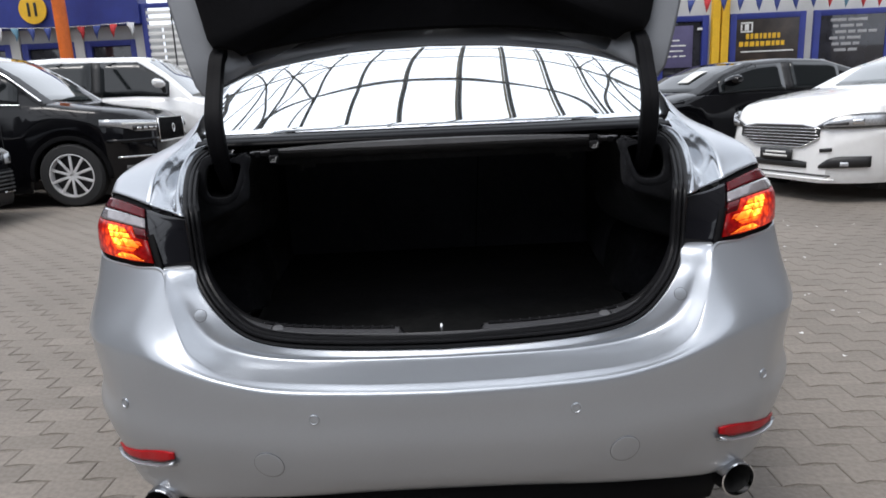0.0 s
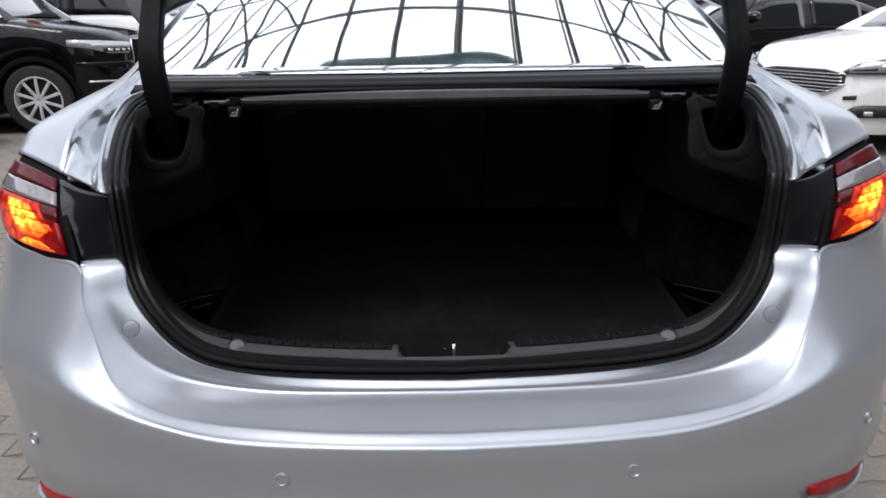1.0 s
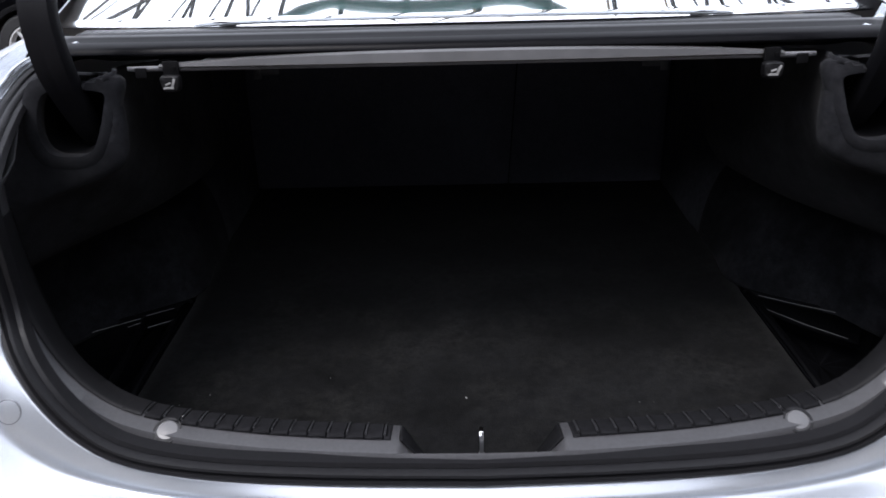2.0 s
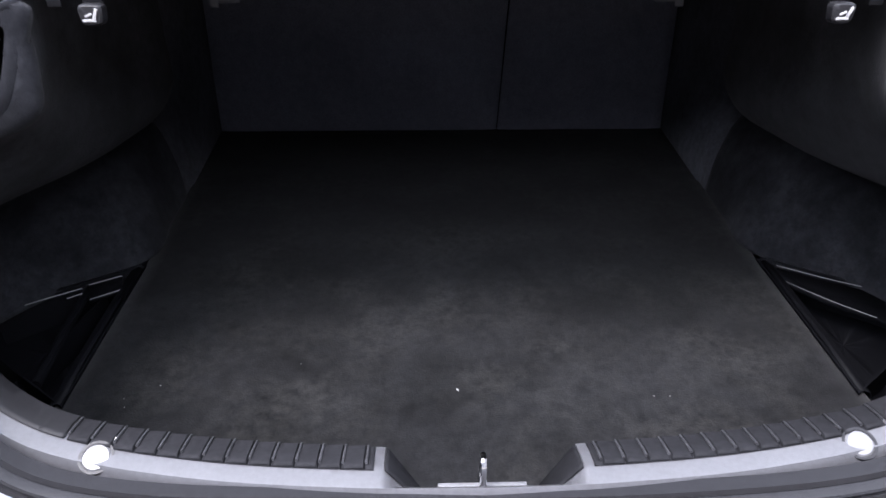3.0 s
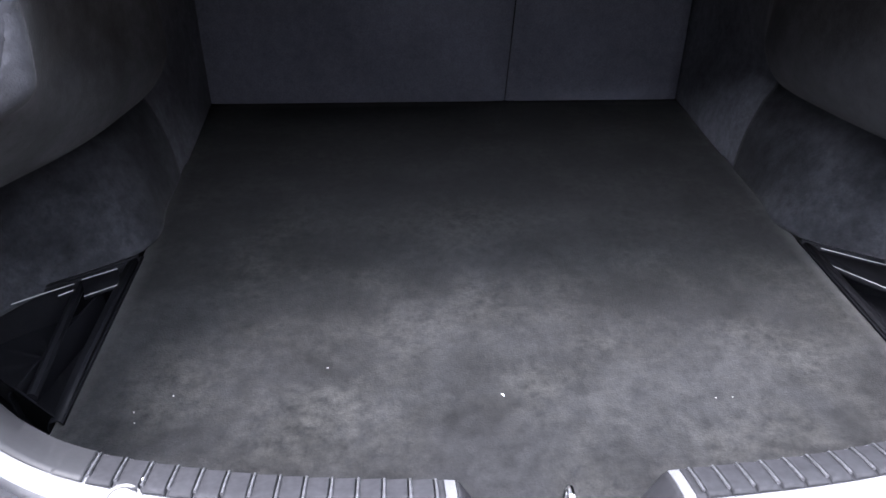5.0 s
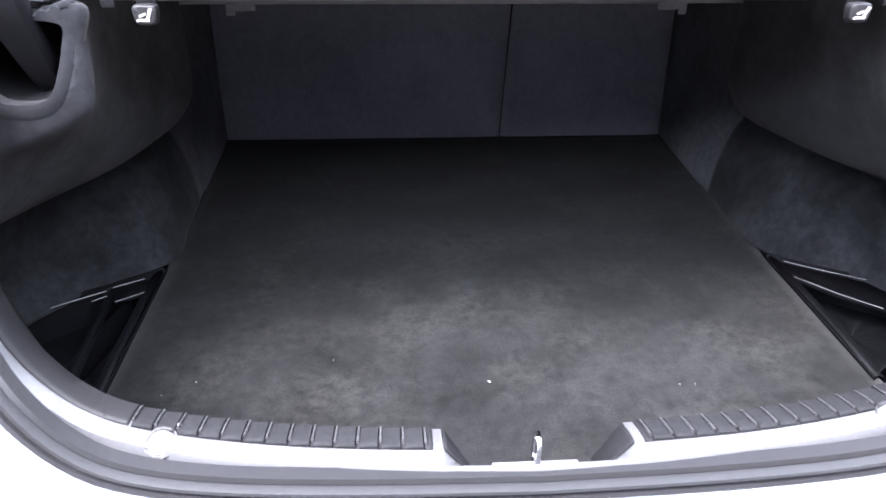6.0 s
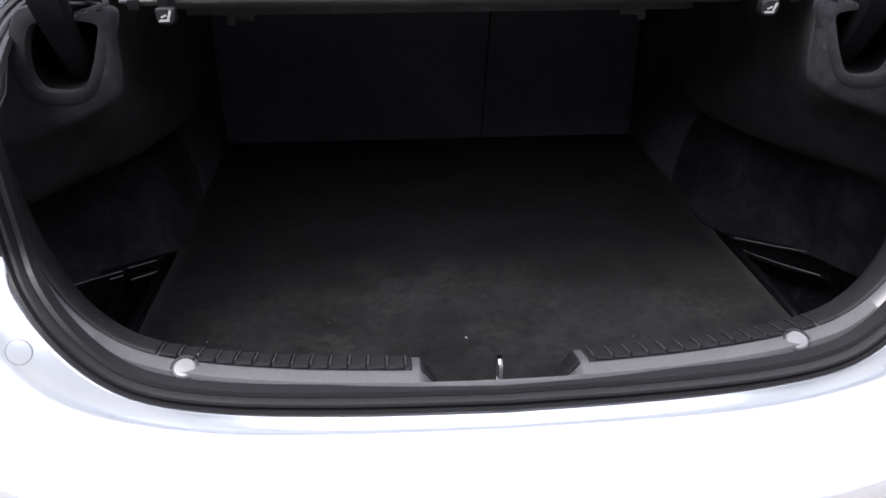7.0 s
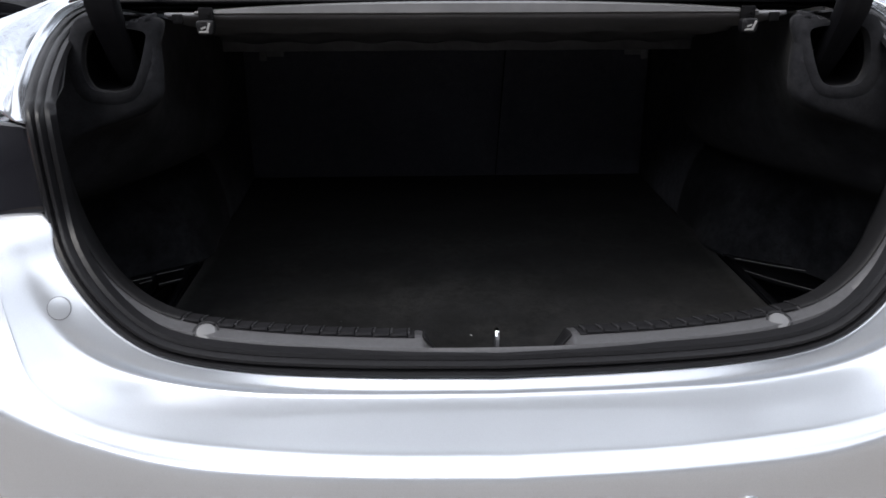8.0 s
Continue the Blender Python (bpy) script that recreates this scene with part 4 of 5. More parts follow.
def cross_beam(y):
    return steel_bar([(x, y - .05 * x, roof_z(x)) for x in np.linspace(-9, 9, 37)], .065)


BEAMS = (-12.1, -9.4, -6.7, -4.0, -1.3, 1.4, 6.9, 9.5, 12.2)
for y in BEAMS:
    setting("roof_beam", cross_beam(y), STEEL, "dark steel cross beam of the roof")
# Lit copy of the roof steel, for bars that paint the purlins' bright edges.
OCHRE = material("ochre_lit_steel", (0.30, 0.26, 0.16), 0.5, vary=0.2, stain=0.15)
LINES = (-8.0, -7.2, -6.4, -5.6, -4.8, -4.0, -2.85, -1.72, -.58, .55, 1.68, 2.82, 3.95, 4.8, 5.6, 6.4, 7.2)
for x in LINES:
    ends = [(skew(x, y), y, roof_z(x) + .12) for y in (-12.5, 13.0)]
    setting("roof_purlin", steel_bar(ends, .050), STEEL, "dark steel roof purlin")
    if abs(x) < 4:
        setting("lit_purlin_edge", steel_bar([(a - .06, b, c + .2) for a, b, c in ends], .03), OCHRE, "narrow ochre bar painted as a purlin's lit edge")
TEAL = material("teal_painted_steel", (0.03, 0.13, 0.125), 0.45, vary=0.1, stain=0.1)
setting("roof_bow", tube(spline([(-4.3, 5.5, 8.8), (-2.2, 5.24, 8.8), (-1.5, 5.05, 8.8), (-.77, 4.905, 8.8), (0, 4.875, 8.8), (1.06, 4.95, 8.8), (2.1, 4.9, 8.8)], 20), .06, 8), TEAL, "teal steel roof bow")
for y0, y1 in zip(BEAMS[:-1], BEAMS[1:]):
    if y1 - y0 > 3:
        y0 = 4.3
    for x0, x1 in ((-4.0, -2.85), (3.95, 4.8), (-5.6, -4.8), (5.6, 6.4)) + (((-4.8, -4.0), (-6.4, -5.6), (4.8, 5.6)) if y0 > 4 else ()):
        for a, b in ((x0, x1), (x1, x0)):
            setting("roof_brace", steel_bar([(skew(a, y0), y0, roof_z(a)), (skew(b, y1), y1, roof_z(b))], .034), STEEL, "dark steel cross brace of the roof")

# unseen plain walls, added at sides and back to block low sky light
BLOCK_WALL = material("dull_light_block_wall", (0.15, 0.15, 0.155), 0.85, vary=0.1, stain=0.15, stain_scale=0.6)
setting("light_block_west", box(-17, 0, 4.0, .4, 34, 8.0), BLOCK_WALL, "plain grey unseen wall added to block light")
setting("light_block_east", box(10.5, -3.0, 4.2, .4, 23, 8.4), BLOCK_WALL, "plain grey unseen wall added to block light")
setting("light_block_south", box(3.4, -14.8, 4.3, 14.8, .4, 8.6), BLOCK_WALL, "plain grey unseen end wall added to block light")
setting("light_block_southwest", box(-10.4, -14.8, 3.8, 12.8, .4, 7.6), BLOCK_WALL, "plain grey unseen wall added to block light")

FACE = 14.0


def slab(x0, x1, z0, z1, out, deep=.1, bevel=.006):
    """A flat piece on the shop front, its face out metres before the wall."""
    return box((x0 + x1) / 2, FACE - out + deep / 2, (z0 + z1) / 2, x1 - x0, deep, z1 - z0, bevel)


setting("shop_wall", box(-10.6, FACE + .4, 1.48, 9.0, .8, 2.96), WHITE_WALL, "white rendered row of small shops")
setting("shop_wall", box(9.6, FACE + .4, 1.62, 9.6, .8, 3.24), WHITE_WALL, "white rendered row of small shops")
setting("shop_wall", box(-.3, FACE + 1.2, 1.5, 11.6, .6, 3.0), WHITE_WALL, "white rendered wall set back between the shops")
fascia = setting("fascia", slab(-15.2, -6.12, 2.95, 3.56, .30, .5, .02), BLUE, "blue painted fascia above the shops")
disc = thing("number_disc", "round yellow sign with two black strokes on the blue fascia", "sign")
part("plate", lathe([(0, 0), (.285, 0), (.29, .006), (.285, .03), (0, .03)], 40), YELLOW, disc, place=pose(-8.29, FACE - .335, 3.31, 90, 0, 0) @ Matrix.Translation((0, 0, 0)))
for x in (-.075, .065):
    part("stroke", box(-8.29 + x, FACE - .37, 3.31, .055, .006, .27, .002), DARK_TRIM, disc)
pole = thing("orange_pole", "round orange painted steel pole in front of the shops", "pole")
part("shaft", lathe([(.0, 0), (.14, 0), (.14, .02), (.125, .03), (.125, 5.2), (0, 5.2)], 24), ORANGE, pole, place=pose(-7.45, FACE - .9, 0))
for i, (x, w) in enumerate([(-13.3, .2), (-11.8, .2), (-10.3, .2), (-8.94, .2), (-7.57, .2), (-6.25, .21)]):
    setting("shop_pier", slab(x - w / 2, x + w / 2, 0, 2.94, .10, .14), WHITE_WALL, "white painted pier between shop windows")


def shop_window(x0, x1, z1, out=.03):
    w = thing("shop_window", "dark shop window in a blue frame", "window", "shop windows")
    part("pane", slab(x0 + .07, x1 - .07, .5, z1 - .09, out - .02, .02), SHOP_GLASS, w, "dark reflecting glass")
    for a, b, c, d in ((x0 - .03, x0 + .11, .4, z1), (x1 - .11, x1 + .03, .4, z1), (x0 + .11, x1 - .11, z1 - .12, z1), (x0 + .11, x1 - .11, .4, .5)):
        part("window_frame", slab(a, b, c, d, out + .04, .08, .008), BLUE, w, "blue painted frame")
    return w


for x0, x1 in ((-13.15, -11.95), (-11.65, -10.45), (-10.15, -9.08), (-8.80, -7.70), (-7.44, -6.38)):
    shop_window(x0, x1, 2.66)
shutter = thing("slatted_gate", "blue framed gate with pale horizontal slats", "gate")
for a, b, c, d in ((-6.12, -6.02, 0, 3.35), (-4.5, -4.4, 0, 3.35), (-6.02, -4.5, 3.26, 3.35)):
    part("gate_frame", slab(a, b, c, d, .22, .08), BLUE, shutter, "blue steel frame")
for i in range(22):
    part("slat", slab(-6.02, -4.5, .15 + i * .142, .22 + i * .142, .20, .03, .004), PALE, shutter)
part("middle_bar", slab(-5.50, -5.47, 0, 3.26, .215, .02), DARK_TRIM, shutter)

for x0, x1 in ((6.05, 6.21), (6.25, 6.41)):
    setting("yellow_pilaster", slab(x0, x1, 0, 3.2, .12, .16), YELLOW, "yellow painted pilaster")
for x0, x1 in ((4.9, 5.96), (6.48, 8.06), (8.30, 9.95), (10.2, 11.8)):
    shop_window(x0, x1, 2.62)


def poster(name, label, x0, x1, z0, z1, mat):
    ob = thing(name, label, "sign")
    part("board", slab(x0, x1, z0, z1, .065, .012, .002), mat, ob)
    return ob


def bars(ob, mat, x0, z, widths, tall, gap=.04, out=.072):
    x = x0
    for w in widths:
        part("text_bar", slab(x, x + w, z - tall / 2, z + tall / 2, out, .006, .001), mat, ob)
        x += w + gap


VIOLET = material("faded_violet_poster", (0.085, 0.075, 0.16), 0.6, vary=0.1, stain=0.1)
BROWN = material("dark_brown_poster", (0.028, 0.020, 0.016), 0.4, vary=0.4, grain=5, stain=0.4, stain_scale=2)
one = poster("violet_poster", "faded violet poster with pale lines of text", 5.0, 5.65, 1.55, 2.42, VIOLET)
for k, ws in enumerate(([.30], [.44], [.38], [.12, .10, .14])):
    bars(one, PALE, 5.06, 2.12 - k * .11, ws, .028)
bars(one, PALE, 5.74, 2.34, [.11], .05)
two = poster("brown_poster", "dark poster with yellow lettering shapes and a white mark", 6.58, 7.96, 1.60, 2.50, BROWN)
bars(two, PALE, 6.68, 2.42, [.26], .03)
bars(two, PALE, 6.68, 2.24, [.26], .03)
bars(two, PALE, 6.68, 2.33, [.03, .09, .03], .13, .055)
bars(two, YELLOW, 6.80, 2.14, [.07, .06, .08, .05, .07, .06, .08, .06], .11, .03)
bars(two, YELLOW, 6.66, 1.98, [.09, .08, .10, .07, .09, .10, .06, .08, .07], .10, .03)
bars(two, PALE, 6.70, 1.82, [1.15], .025)
three = poster("window_lettering", "rows of pale lettering on a dark shop window", 8.42, 9.83, 1.4, 2.50, SHOP_GLASS)
WORN_PALE = material("worn_pale_letters", (0.30, 0.30, 0.31), 0.6, vary=0.1)
for k, ws in enumerate(([.34, .42], [.12, .30, .14], [.24, .16, .20, .18], [.18, .12, .30], [.16, .22, .14], [.26, .2])):
    bars(three, WORN_PALE, 8.62 + .06 * (k % 3), 2.40 - k * .125, ws, .06)

# strings of small flags along the shops
FLAGS = [material("flag_" + n, c, 0.8, vary=0.1) for n, c in (("red", (.45, .03, .035)), ("navy", (.03, .05, .20)), ("white", (.62, .62, .64)), ("teal", (.10, .22, .30)))]


def bunting(x0, x1, z, sag, n):
    ob = thing("flag_bunting", "string of small red, blue and white pennants", "bunting", "strings of pennants")
    part("cord", tube([(x0 + (x1 - x0) * f, FACE - .45 + (.46 if f in (0, 1) else 0), z - sag * 4 * f * (1 - f)) for f in np.linspace(0, 1, 16)], .006, 6), PALE, ob)
    for i in range(n):
        f = (i + .5) / n
        x, top, sway = x0 + (x1 - x0) * f, z - sag * 4 * f * (1 - f), random.uniform(-.04, .04)
        part("pennant", grid([[(x - .085, FACE - .45, top), (x, FACE - .455, top - .005), (x + .085, FACE - .45, top)], [(x + sway - .045, FACE - .44 + sway, top - .14), (x + sway, FACE - .45 + sway, top - .14), (x + sway + .045, FACE - .45 + sway, top - .14)], [(x + sway - .004, FACE - .46, top - .27), (x + sway, FACE - .46, top - .28), (x + sway + .004, FACE - .46, top - .27)]]), FLAGS[random.choice((0, 0, 1, 2, 1, 3))], ob, thick=.002)


for x0, x1, z in ((-13.5, -9.2, 2.98), (-9.2, -6.1, 2.97), (4.6, 6.3, 2.95), (6.3, 8.2, 2.93), (8.2, 11.0, 2.92)):
    bunting(x0, x1, z, .05, int((x1 - x0) / .32))


# ---------------------------------------------------------------- other cars
def spoke(r, k):
    bm = box(0, r * .36, -.022, .034, r * .60, .022, .006)
    bm.transform(Matrix.Rotation(k * math.tau / 10, 4, "Z"))
    return bm


class Parked:
    """A parked car that heads along +x: body, cabin, glass, wheels and mirrors; front pieces are added afterwards."""

    def __init__(self, name, label, at, paint, length, width, top, hood, wheel_r, cabin, over=.92, blunt=.16, mirrors=(1, -1), pillar=None, trim=None, cladding=None, screen=WINDSCREEN):
        self.ob = thing(name, label, "car", at=at)
        self.hl, self.hw, self.top, self.hood, self.r, self.cabin, self.over, self.blunt, self.paint, self.mirrors, self.trim, self.cladding, self.screen = length / 2, width / 2, top, hood, wheel_r, cabin, over, blunt, paint, mirrors, trim, cladding, screen
        self.pillar = (cabin[1] + cabin[2]) / 2 + .1 if pillar is None else pillar
        self.shell()
        self.glass()
        for s in (1, -1):
            for hub in (self.hl - over, -self.hl + .98):
                self.wheel(hub, s)

    def deck(self, x):
        a, b, c, d = self.cabin
        hl, h = self.hl, self.hood
        xs = [-hl, -hl + .15, a, d, hl - .9, hl - .45, hl - .22, hl - .08, hl]
        zs = [h - .25, h + .02, h + .06, h + .07, h + .015, h - .045, h - .085, h - .10 - self.blunt * .45, h - .10 - self.blunt]
        return sum(float(np.interp(x + o, xs, zs)) for o in (-.12, -.06, 0, .06, .12)) / 5 if abs(x) < hl - .1 else float(np.interp(x, xs, zs))

    def plan(self, x):
        s = max(0, (abs(x) - self.hl + .8) / .8)
        return self.hw * (1 - .35 * s ** 3)

    def nose(self, y):
        s = min((max(1 - abs(y) / self.hw, 0) / .35) ** (1 / 3), 1)
        return self.hl - .8 + .8 * s

    def shell(self):
        rows = []
        for x in np.concatenate([np.linspace(-self.hl, self.hl - .8, 46), np.linspace(self.hl - .78, self.hl, 20)]):
            w, h = self.plan(x), self.deck(x)
            low = .20
            for hub in (self.hl - self.over, -self.hl + .98):
                r = self.r + .055
                if abs(x - hub) < r:
                    low = max(low, self.r + math.sqrt(r * r - (x - hub) ** 2) * .98)
            low = min(low, h - .1)
            side = [(w - .07, low), (w - .030, low + (h - low) * .12), (w - .018, low + (h - low) * .34), (w - .002, low + (h - low) * .58), (w, low + (h - low) * .66), (w - .016, low + (h - low) * .72), (w - .030, low + (h - low) * .86), (w - .060, h - .030), (w - .11, h - .006), (w * .74, h + .006), (w * .66, h + .022), (w * .40, h + .026), (0, h + .032)]
            rows.append([(x, -y, z) for y, z in side] + [(x, y, z) for y, z in side[-2::-1]])
        part("body", grid(rows, ends=True), self.paint, self.ob)
        for s in (1, -1):
            if self.cladding is not None:
                for hub in (self.hl - self.over, -self.hl + .98):
                    arch = []
                    for k in range(25):
                        q = math.pi * (k / 24 * 1.08 - .04)
                        x = hub + (self.r + .06) * math.cos(q)
                        arch.append([(hub + (self.r + g) * math.cos(q), s * (self.plan(x) - .016 + o), self.r + (self.r + g) * math.sin(q) * .985) for g, o in ((.045, -.06), (.050, .006), (.085, .010), (.105, .004), (.11, -.02))])
                    part("arch_cladding", grid(arch), self.cladding, self.ob, "black wheel arch cladding", thick=.003)
            part("wheel_housing", box(self.hl - self.over, s * (self.hw - .35), self.r + .05, self.r * 2.2, .3, self.r * 1.7, .05), DARK_TRIM, self.ob)

    def roofline(self, x):
        a, b, c, d = self.cabin
        return float(np.interp(x, [a, (a + b) / 2, b, (b + c) / 2, c, (c + d) / 2, d], [self.deck(a), (self.deck(a) + self.top) / 2 + .02, self.top - .03, self.top, self.top - .035, (self.deck(d) + self.top) / 2 + .03, self.deck(d)]))

    def section(self, x):
        h, base = self.roofline(x), self.deck(x) - .03
        f = min(max((h - base) / (self.top - self.hood), 0), 1)
        w = self.plan(x) - .07
        return h, base, f, w

    def glass(self):
        a, b, c, d = self.cabin
        rows = []
        for x in np.linspace(a, d, 36):
            h, base, f, w = self.section(x)
            rows.append([(x, -w, base), (x, -w + .10 * f, base + (h - base) * .5), (x, -w + .20 * f, h - .07 * f), (x, -w + .30 * f, h - .015 * f), (x, 0, h + .01), (x, w - .30 * f, h - .015 * f), (x, w - .20 * f, h - .07 * f), (x, w - .10 * f, base + (h - base) * .5), (x, w, base)])
        part("cabin", grid(rows), self.paint, self.ob)
        m = self.pillar
        for s in (1, -1):
            post = []
            for x in (m - .075, m, m + .075):
                h, base, f, w = self.section(x)
                post.append([(x, s * (w - .20 * f * v + .004), base + (h - base) * v) for v in np.linspace(.08, .86, 6)])
            part("door_pillar", grid(post), DARK_TRIM, self.ob, "black door pillar", thick=.003)
            if self.trim is not None:
                for low in (True, False):
                    line = []
                    for x in np.linspace(b - .1 if low else a + .1, d - .30 if low else d - .04, 26):
                        h, base, f, w = self.section(x)
                        v = .07 if low else .93
                        line.append((x, s * (w - .20 * f * v + .012), base + (h - base) * v))
                    part("window_trim" if low else "roof_rail", tube(line, .009 if low else .014, 6), self.trim, self.ob, "bright trim line")
            for x0, x1 in ((b - .12, m - .07), (m + .07, d - .32)):
                pane = []
                for x in np.linspace(x0, x1, 12):
                    h, base, f, w = self.section(x)
                    pane.append([(x, s * (w - .20 * f * v + .007), base + (h - base) * v) for v in np.linspace(.08, .86, 6)])
                part("side_window", grid(pane), WINDOW_CAR, self.ob, "dark side window", thick=.004)
            pts = [(d - .45, s * (self.hw - .12), self.hood + .12), (d - .43, s * (self.hw + .05), self.hood + .15), (d - .43, s * (self.hw + .12), self.hood + .17), (d - .43, s * (self.hw + .20), self.hood + .17)]
            if s in self.mirrors:
                shell = tube(spline(pts, 10), [.02, .03, .06, .08, .085, .085, .085, .08, .07, .04], 12)
                mid, lift = self.hood + .16, .06 if self.top < 1.9 else .11
                for v in shell.verts:
                    v.co.x = d - .43 + (v.co.x - d + .43) * (1.35 if v.co.x > d - .43 else .7)
                    v.co.z = mid + (v.co.z - mid) * .78 + lift
                part("door_mirror", shell, self.paint, self.ob)
            hub = self.hl - self.over
            part("door_gap", box(d - .55, s * (self.hw - .001), self.hood * .55, .008, .006, self.hood * .62), DARK_TRIM, self.ob)
        screen = []
        for f in np.linspace(.05, .93, 10):
            x = d + (c - d) * f
            h, base, g, w = self.section(x)
            screen.append([(x + .02 - .05 * abs(v) ** 3, (w - .06 - .22 * g) * v, h + .012 - .02 * abs(v) ** 3) for v in np.linspace(-1, 1, 12)])
        part("windscreen", grid(screen), self.screen, self.ob, "dark windscreen", thick=.004)

    def wheel(self, hub, s):
        r, turn = self.r, pose(hub, s * (self.hw - .015), self.r, -s * 90, 0, 0)
        wheel = part("wheel", lathe([(r * .68, -.01), (r * .72, .004), (r * .93, .0), (r, -.03), (r, -.19), (r * .9, -.22), (r * .68, -.2)], 44), TYRE, self.ob, "black tyre", place=turn)
        rim = joined(lathe([(r * .63, -.05), (r * .655, .0), (r * .69, -.002), (r * .69, -.10), (r * .64, -.10)], 44), lathe([(0, -.028), (.05, -.022), (.065, -.04), (0, -.06)], 20), *[spoke(r, k) for k in range(10)])
        part("rim", rim, ALLOY, wheel, "ten-spoke alloy rim", place=turn)
        part("brake", lathe([(0, -.10), (r * .62, -.10), (r * .62, -.13), (0, -.13)], 24), DARK_TRIM, wheel, place=turn)

    def front(self, name, mat, y0, y1, low, high, proud=.012, label="", n=14, parent=None, thick=.012):
        """A piece of the front between two heights, following its curve from y0 to y1."""
        rows = []
        for y in np.linspace(y0, y1, n):
            z0, z1 = low(y), high(y)
            rows.append([(self.nose(y) + proud, y * 1.004, z0 + (z1 - z0) * v) for v in (0, .5, 1)])
        return part(name, grid(rows), mat, parent or self.ob, label, thick=thick)


suv = Parked("black_suv", "glossy black SUV with ten-spoke alloy wheels", pose(-6.20, 8.28, 0, 0, 0, 3), BLACK_PAINT, 4.95, 1.94, 2.00, 1.25, .405, (-2.3, -1.8, .38, 1.26), over=1.0, blunt=.16, mirrors=(1,), trim=CHROME, cladding=MATTE_BLACK)
for s in (1, -1):
    lamp = suv.front("headlamp", LAMP_GLASS, s * .56, s * .962, lambda y: .925 + .085 * max(0, (abs(y) - .80) / .16), lambda y: 1.045 + .10 * (abs(y) - .56), .012, "slim clear headlamp", 20)
    suv.front("lamp_inner", DARK_TRIM, s * .585, s * .84, lambda y: .940, lambda y: .985 + .02 * (abs(y) - .56), .018, "dark inner lamp housing", 14, lamp, .006)
    suv.front("lamp_strip", PALE, s * .58, s * .90, lambda y: .995 + .05 * (abs(y) - .58), lambda y: 1.018 + .07 * (abs(y) - .58), .022, "white lamp strip", 14, lamp, .006)
    for k in range(4):
        suv.front("projector", CHROME, s * (.61 + .055 * k), s * (.645 + .055 * k), lambda y: .950, lambda y: .974, .024, "bright lamp element", 4, lamp, .006)
    suv.front("bumper_crease", BLACK_PAINT, s * .54, s * .955, lambda y: .79, lambda y: .83, .020, "", 14)
    suv.front("chrome_strip", CHROME, s * .60, s * .93, lambda y: .595, lambda y: .615, .012, "chrome strip")
    suv.front("lower_intake", DARK_TRIM, s * .55, s * .90, lambda y: .36, lambda y: .50, .010)
grille = suv.front("grille", BLACK_MESH, -.50, .50, lambda y: .76 + .05 * abs(y), lambda y: 1.08, .012, "black grille")
for k in range(15):
    suv.front("grille_bar", BLACK_MESH, -.462 + .066 * k - .008, -.462 + .066 * k + .008, lambda y: .785 + .05 * abs(y), lambda y: 1.072, .020, "", 3, grille, .006)
for s in (1, -1):
    suv.front("grille_frame", CHROME, s * .505, s * .52, lambda y: .78, lambda y: 1.085, .022, "chrome grille frame", 4)
suv.front("grille_frame", CHROME, -.52, .52, lambda y: 1.075, lambda y: 1.087, .022, "chrome grille frame")
suv.front("grille_frame", CHROME, -.50, .50, lambda y: .755, lambda y: .775, .022, "chrome grille frame")
part("badge", lathe([(.045, 0), (.06, 0), (.06, .012), (.045, .012)], 24), CHROME, suv.ob, "round chrome badge", place=pose(suv.hl + .03, 0, .93, 0, 90, 0))

Parked("white_suv", "tall white estate car behind the black one", pose(-5.55, 10.4, 0, 0, 0, 0), WHITE_PAINT, 4.75, 1.86, 2.04, 1.30, .37, (-2.0, -1.6, .95, 1.75), pillar=.29)

ford = Parked("white_saloon", "white saloon car with a slatted dark grille", pose(5.84, 6.60, 0, 0, 0, 200), WHITE_PAINT, 4.87, 1.86, 1.48, 1.02, .335, (-2.0, -1.0, .15, 1.05), blunt=.20, mirrors=(1,))
taper = lambda y: max(0, (abs(y) - .29)) * .48
grille = ford.front("grille", DARK_TRIM, -.49, .49, lambda y: .545 + taper(y), lambda y: .752 - taper(y) * .35, .014, "dark grille with bright slats", 20)
for k in range(6):
    z = .568 + k * .031
    half = (.36, .42, .47, .48, .47, .46)[k]
    ford.front("slat", CHROME, -half, half, lambda y: z - .004, lambda y: z + .004, .026, "bright grille slat", 18, grille, .006)
ford.front("grille_surround", CHROME, -.50, .50, lambda y: .754 - taper(y) * .35, lambda y: .764 - taper(y) * .35, .020, "bright grille surround", 20)
ford.front("grille_surround", CHROME, -.49, .49, lambda y: .535 + taper(y), lambda y: .544 + taper(y), .020, "bright grille surround", 20)
ford.front("lower_intake", DARK_TRIM, -.36, .36, lambda y: .335, lambda y: .405 - .10 * max(0, abs(y) - .26), .014, "dark lower air intake", 18)
ford.front("front_lip", WHITE_PAINT, -.66, .66, lambda y: .225, lambda y: .25, .03, "white front lip", 18)
ford.front("lip_shadow_gap", DARK_TRIM, -.62, .62, lambda y: .268, lambda y: .282, .008, "dark gap above the front lip", 18)
plate = ford.front("dealer_plate", DARK_TRIM, -.20, .20, lambda y: .405, lambda y: .515, .034, "dark dealer plate with pale bars", 8)
for z, half in ((.480, .13), (.442, .15)):
    ford.front("text_bar", PALE, -half, half, lambda y: z - .011, lambda y: z + .011, .041, "", 6, plate, .004)
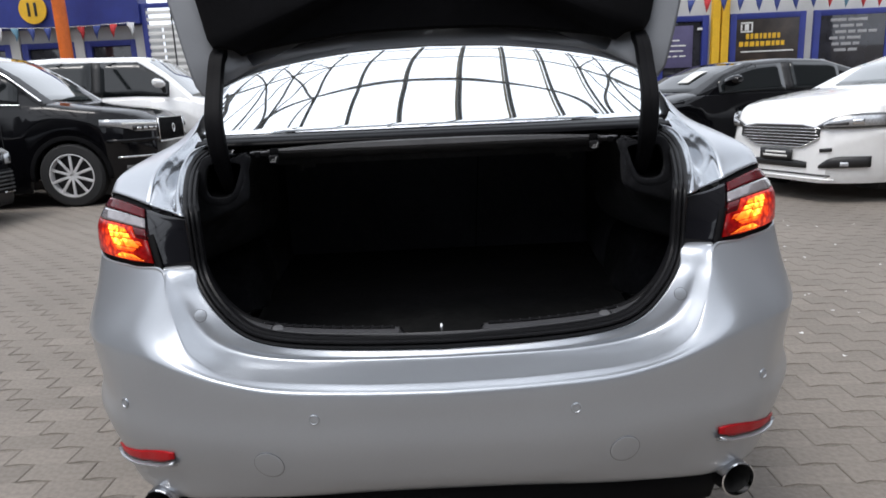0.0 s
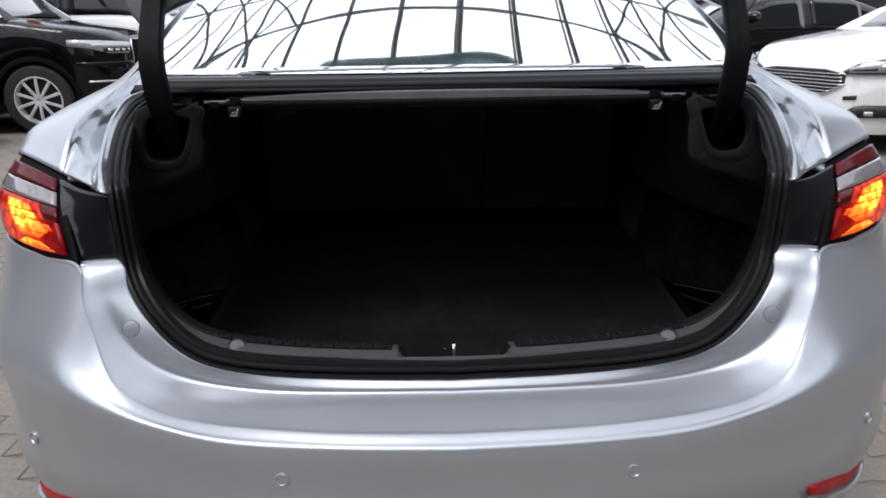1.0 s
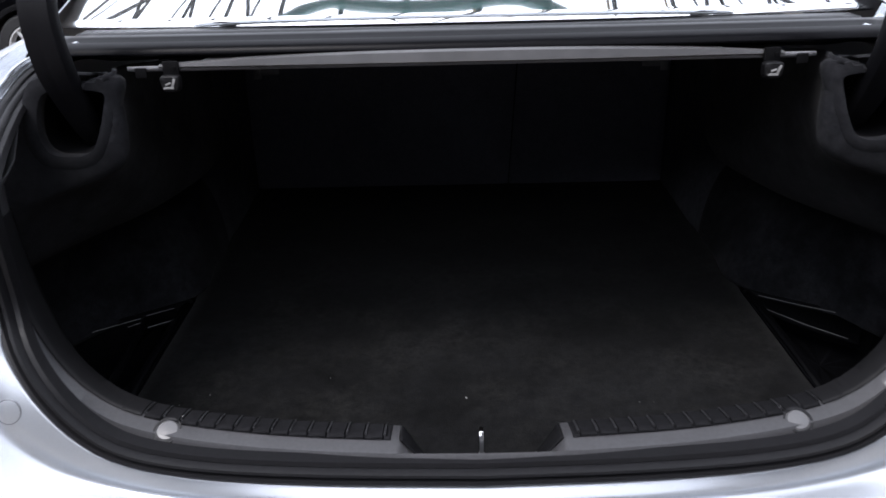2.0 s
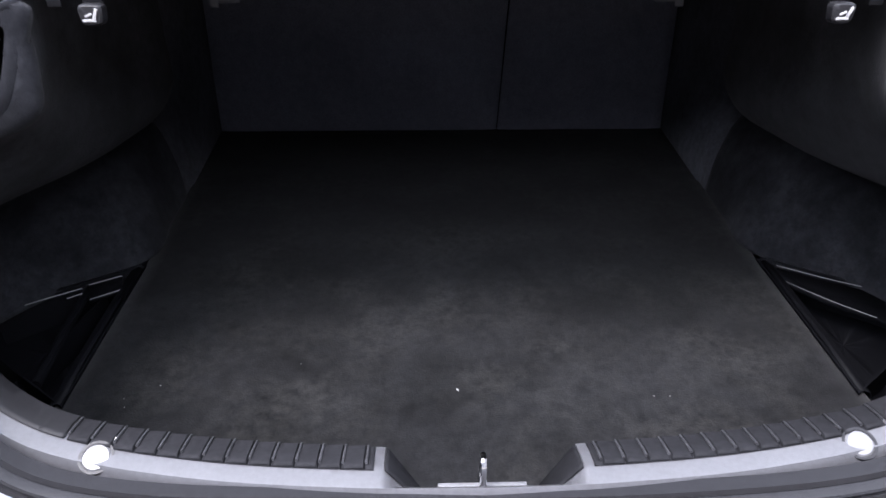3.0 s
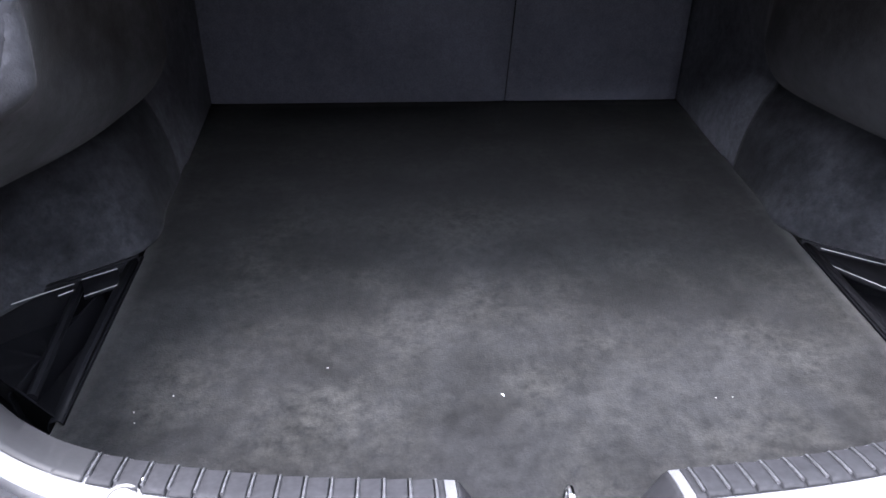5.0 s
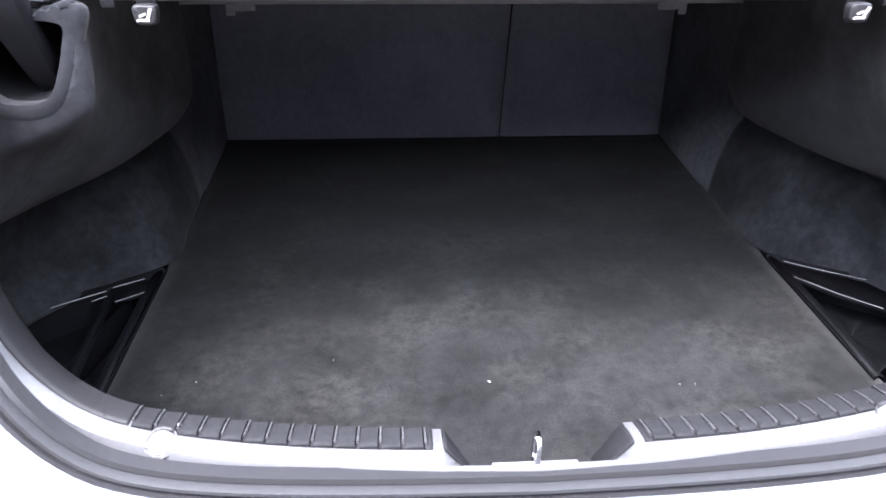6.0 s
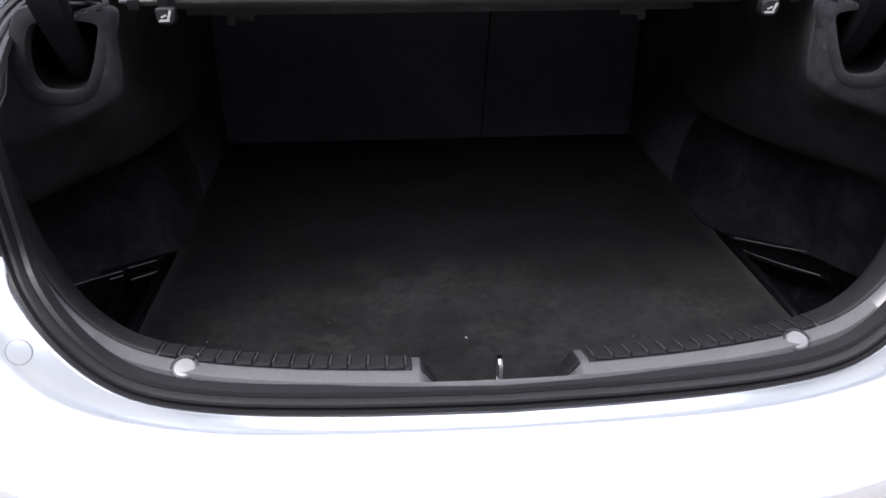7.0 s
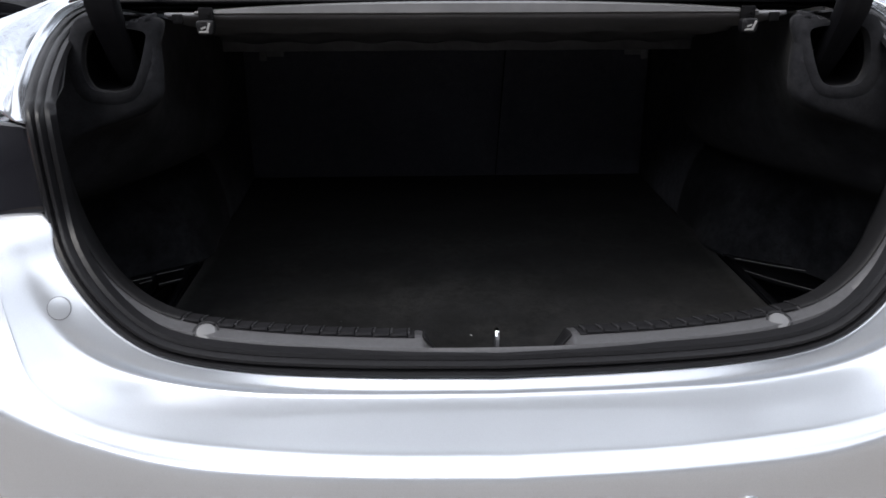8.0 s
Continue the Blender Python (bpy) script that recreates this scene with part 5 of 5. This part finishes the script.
for s in (1, -1):
    lamp = ford.front("headlamp", LAMP_DARK, s * .46, s * .915, lambda y: .722 + .03 * (abs(y) - .46), lambda y: .748 + .12 * math.sin(min((abs(y) - .46) / .34, 1) * 1.57), .014, "swept headlamp with a dark edge", 20)
    ford.front("lamp_glass", LAMP_GLASS, s * .53, s * .88, lambda y: .740 + .03 * (abs(y) - .46), lambda y: .742 + .105 * math.sin(min((abs(y) - .46) / .34, 1) * 1.57), .020, "clear headlamp glass", 18, lamp, .006)
    ford.front("lamp_inner", DARK_TRIM, s * .56, s * .72, lambda y: .756 + .02 * (abs(y) - .47), lambda y: .768 + .10 * (abs(y) - .54), .026, "dark inner lamp housing", 10, lamp, .006)
    ford.front("projector", CHROME, s * .74, s * .80, lambda y: .765, lambda y: .815, .027, "round bright projector", 6, lamp, .006)
    fog = ford.front("fog_recess", DARK_TRIM, s * .50, s * .84, lambda y: .345 + .05 * (abs(y) - .50), lambda y: .37 + .095 * math.sin(min((abs(y) - .50) / .2, 1) * 1.57), .012, "dark fog lamp recess", 16)
    ford.front("fog_lamp", LAMP_GLASS, s * .685, s * .735, lambda y: .37, lambda y: .41, .020, "round fog lamp", 6, fog, .006)
    ford.front("side_intake", DARK_TRIM, s * .50, s * .625, lambda y: .495 + .10 * (abs(y) - .46), lambda y: .528 + .12 * (abs(y) - .46), .010)

sedan = Parked("black_saloon", "glossy black saloon car with papers behind its windscreen", pose(4.35, 8.80, 0, 0, 0, 194), BLACK_PAINT, 4.75, 1.83, 1.50, 1.00, .335, (-2.0, -1.0, .25, 1.15), screen=WINDOW_CAR)
for y0, y1, z0 in ((.04, .30, .30),):
    f0, f1 = .26, .60
    rows = []
    for f in np.linspace(f0, f1, 5):
        x = sedan.cabin[3] + (sedan.cabin[2] - sedan.cabin[3]) * f
        rows.append([(x + .032, y, sedan.roofline(x) + .022) for y in np.linspace(y0, y1, 4)])
    part("paper_sheet", grid(rows), PALE, sedan.ob, "white paper price sheet", thick=.002)

hatch = Parked("black_hatchback", "glossy black car nose", pose(-7.17, 6.15, 0, 0, 0, -3), BLACK_PAINT, 4.4, 1.80, 1.5, .98, .33, (-1.9, -1.2, .25, 1.1), blunt=.2)
for sd in (1, -1):
    lamp = hatch.front("headlamp", LAMP_GLASS, sd * .50, sd * .86, lambda y: .66 + .04 * (abs(y) - .5), lambda y: .76 + .22 * (abs(y) - .5), .012, "clear headlamp", 14)
    hatch.front("lamp_inner", DARK_TRIM, sd * .56, sd * .72, lambda y: .685, lambda y: .745, .020, "dark inner lamp housing", 8, lamp, .006)
    hatch.front("bumper_strip", CHROME, sd * .40, sd * .84, lambda y: .335, lambda y: .350, .016, "bright lower strip", 12)
mouth = hatch.front("grille", BLACK_MESH, -.62, .62, lambda y: .36, lambda y: .60, .010, "black lower grille", 18)
for k in range(5):
    z = .385 + .045 * k
    hatch.front("slat", FASTENER, -.60, .60, lambda y: z - .008, lambda y: z + .008, .022, "grey grille slat", 16, mouth, .008)

# ---------------------------------------------------------------- pavers, with zigzag sides, laid in rows
LONG, WIDE = .225, .1125


def paver_mesh():
    zig = [(0, 0), (.25, .011), (.5, 0), (.75, -.011), (1, 0)]
    outline = [(f * LONG, w) for f, w in zig] + [(f * LONG, w + WIDE) for f, w in zig[::-1]]
    c = np.array([LONG / 2, WIDE / 2])
    outline = [c + (np.array(p) - c) * np.array([.987, .974]) for p in outline]
    inner = [c + (p - c) * .965 for p in outline]
    n = len(outline)
    verts = [(*p, 0) for p in inner] + [(*p, -.0025) for p in outline] + [(*p, -.009) for p in outline]
    faces = [tuple(range(n))] + [(i, (i + 1) % n, n + (i + 1) % n, n + i)[::-1] for i in range(n)] + [(n + i, n + (i + 1) % n, 2 * n + (i + 1) % n, 2 * n + i)[::-1] for i in range(n)]
    return verts, faces


pv, pf = paver_mesh()
single = bpy.data.meshes.new("paver")
single.from_pydata(pv, [], pf)
single.materials.append(PAVER)
many_v, many_f, placed = [], [], 0
for j in range(-40, 84):
    for i in range(-40, 41):
        x, y = i * LONG + (j % 2) * LONG / 2, j * WIDE
        if abs(x) < .75 and .6 < y < 5.2:
            continue
        z = random.uniform(-.0007, .0007)
        if placed < 300 and .2 < y < 2.6 and (.9 < x < 2.2 or -2.2 < x < -1.1):
            ob = new("paver", single)
            ob.parent = ground
            ob.location = (x, y, z)
            placed += 1
        else:
            k = len(many_v)
            tilt = random.uniform(-.0025, .0025)
            many_v += [(x + a, y + b, z + c + a * tilt) for a, b, c in pv]
            many_f += [tuple(k + q for q in f) for f in pf]
rest = bpy.data.meshes.new("pavers")
rest.from_pydata(many_v, [], many_f)
rest.materials.append(PAVER)
rest_ob = tagged(new("paver_field", rest), "grey-brown zigzag concrete pavers", kind="stuff")
rest_ob.parent = ground

petals_v, petals_f = [], []
for k in range(64):
    x, y, s, a = random.uniform(1.5, 4.2), random.uniform(.2, 4.6), random.uniform(.006, .014), random.uniform(0, 6.3)
    q = len(petals_v)
    petals_v += [(x + s * math.cos(a + t) * e, y + s * math.sin(a + t) * e, .003 + .004 * (e > 1)) for t, e in ((0, 1.3), (1.2, .7), (2.6, 1.1), (4.2, .8), (5.3, .9))]
    petals_f.append(tuple(range(q, q + 5)))
petals = bpy.data.meshes.new("petals")
petals.from_pydata(petals_v, [], petals_f)
petals.materials.append(PALE)
tagged(new("fallen_petals", petals), "small white petals scattered on the pavers", "petals", kind="stuff")
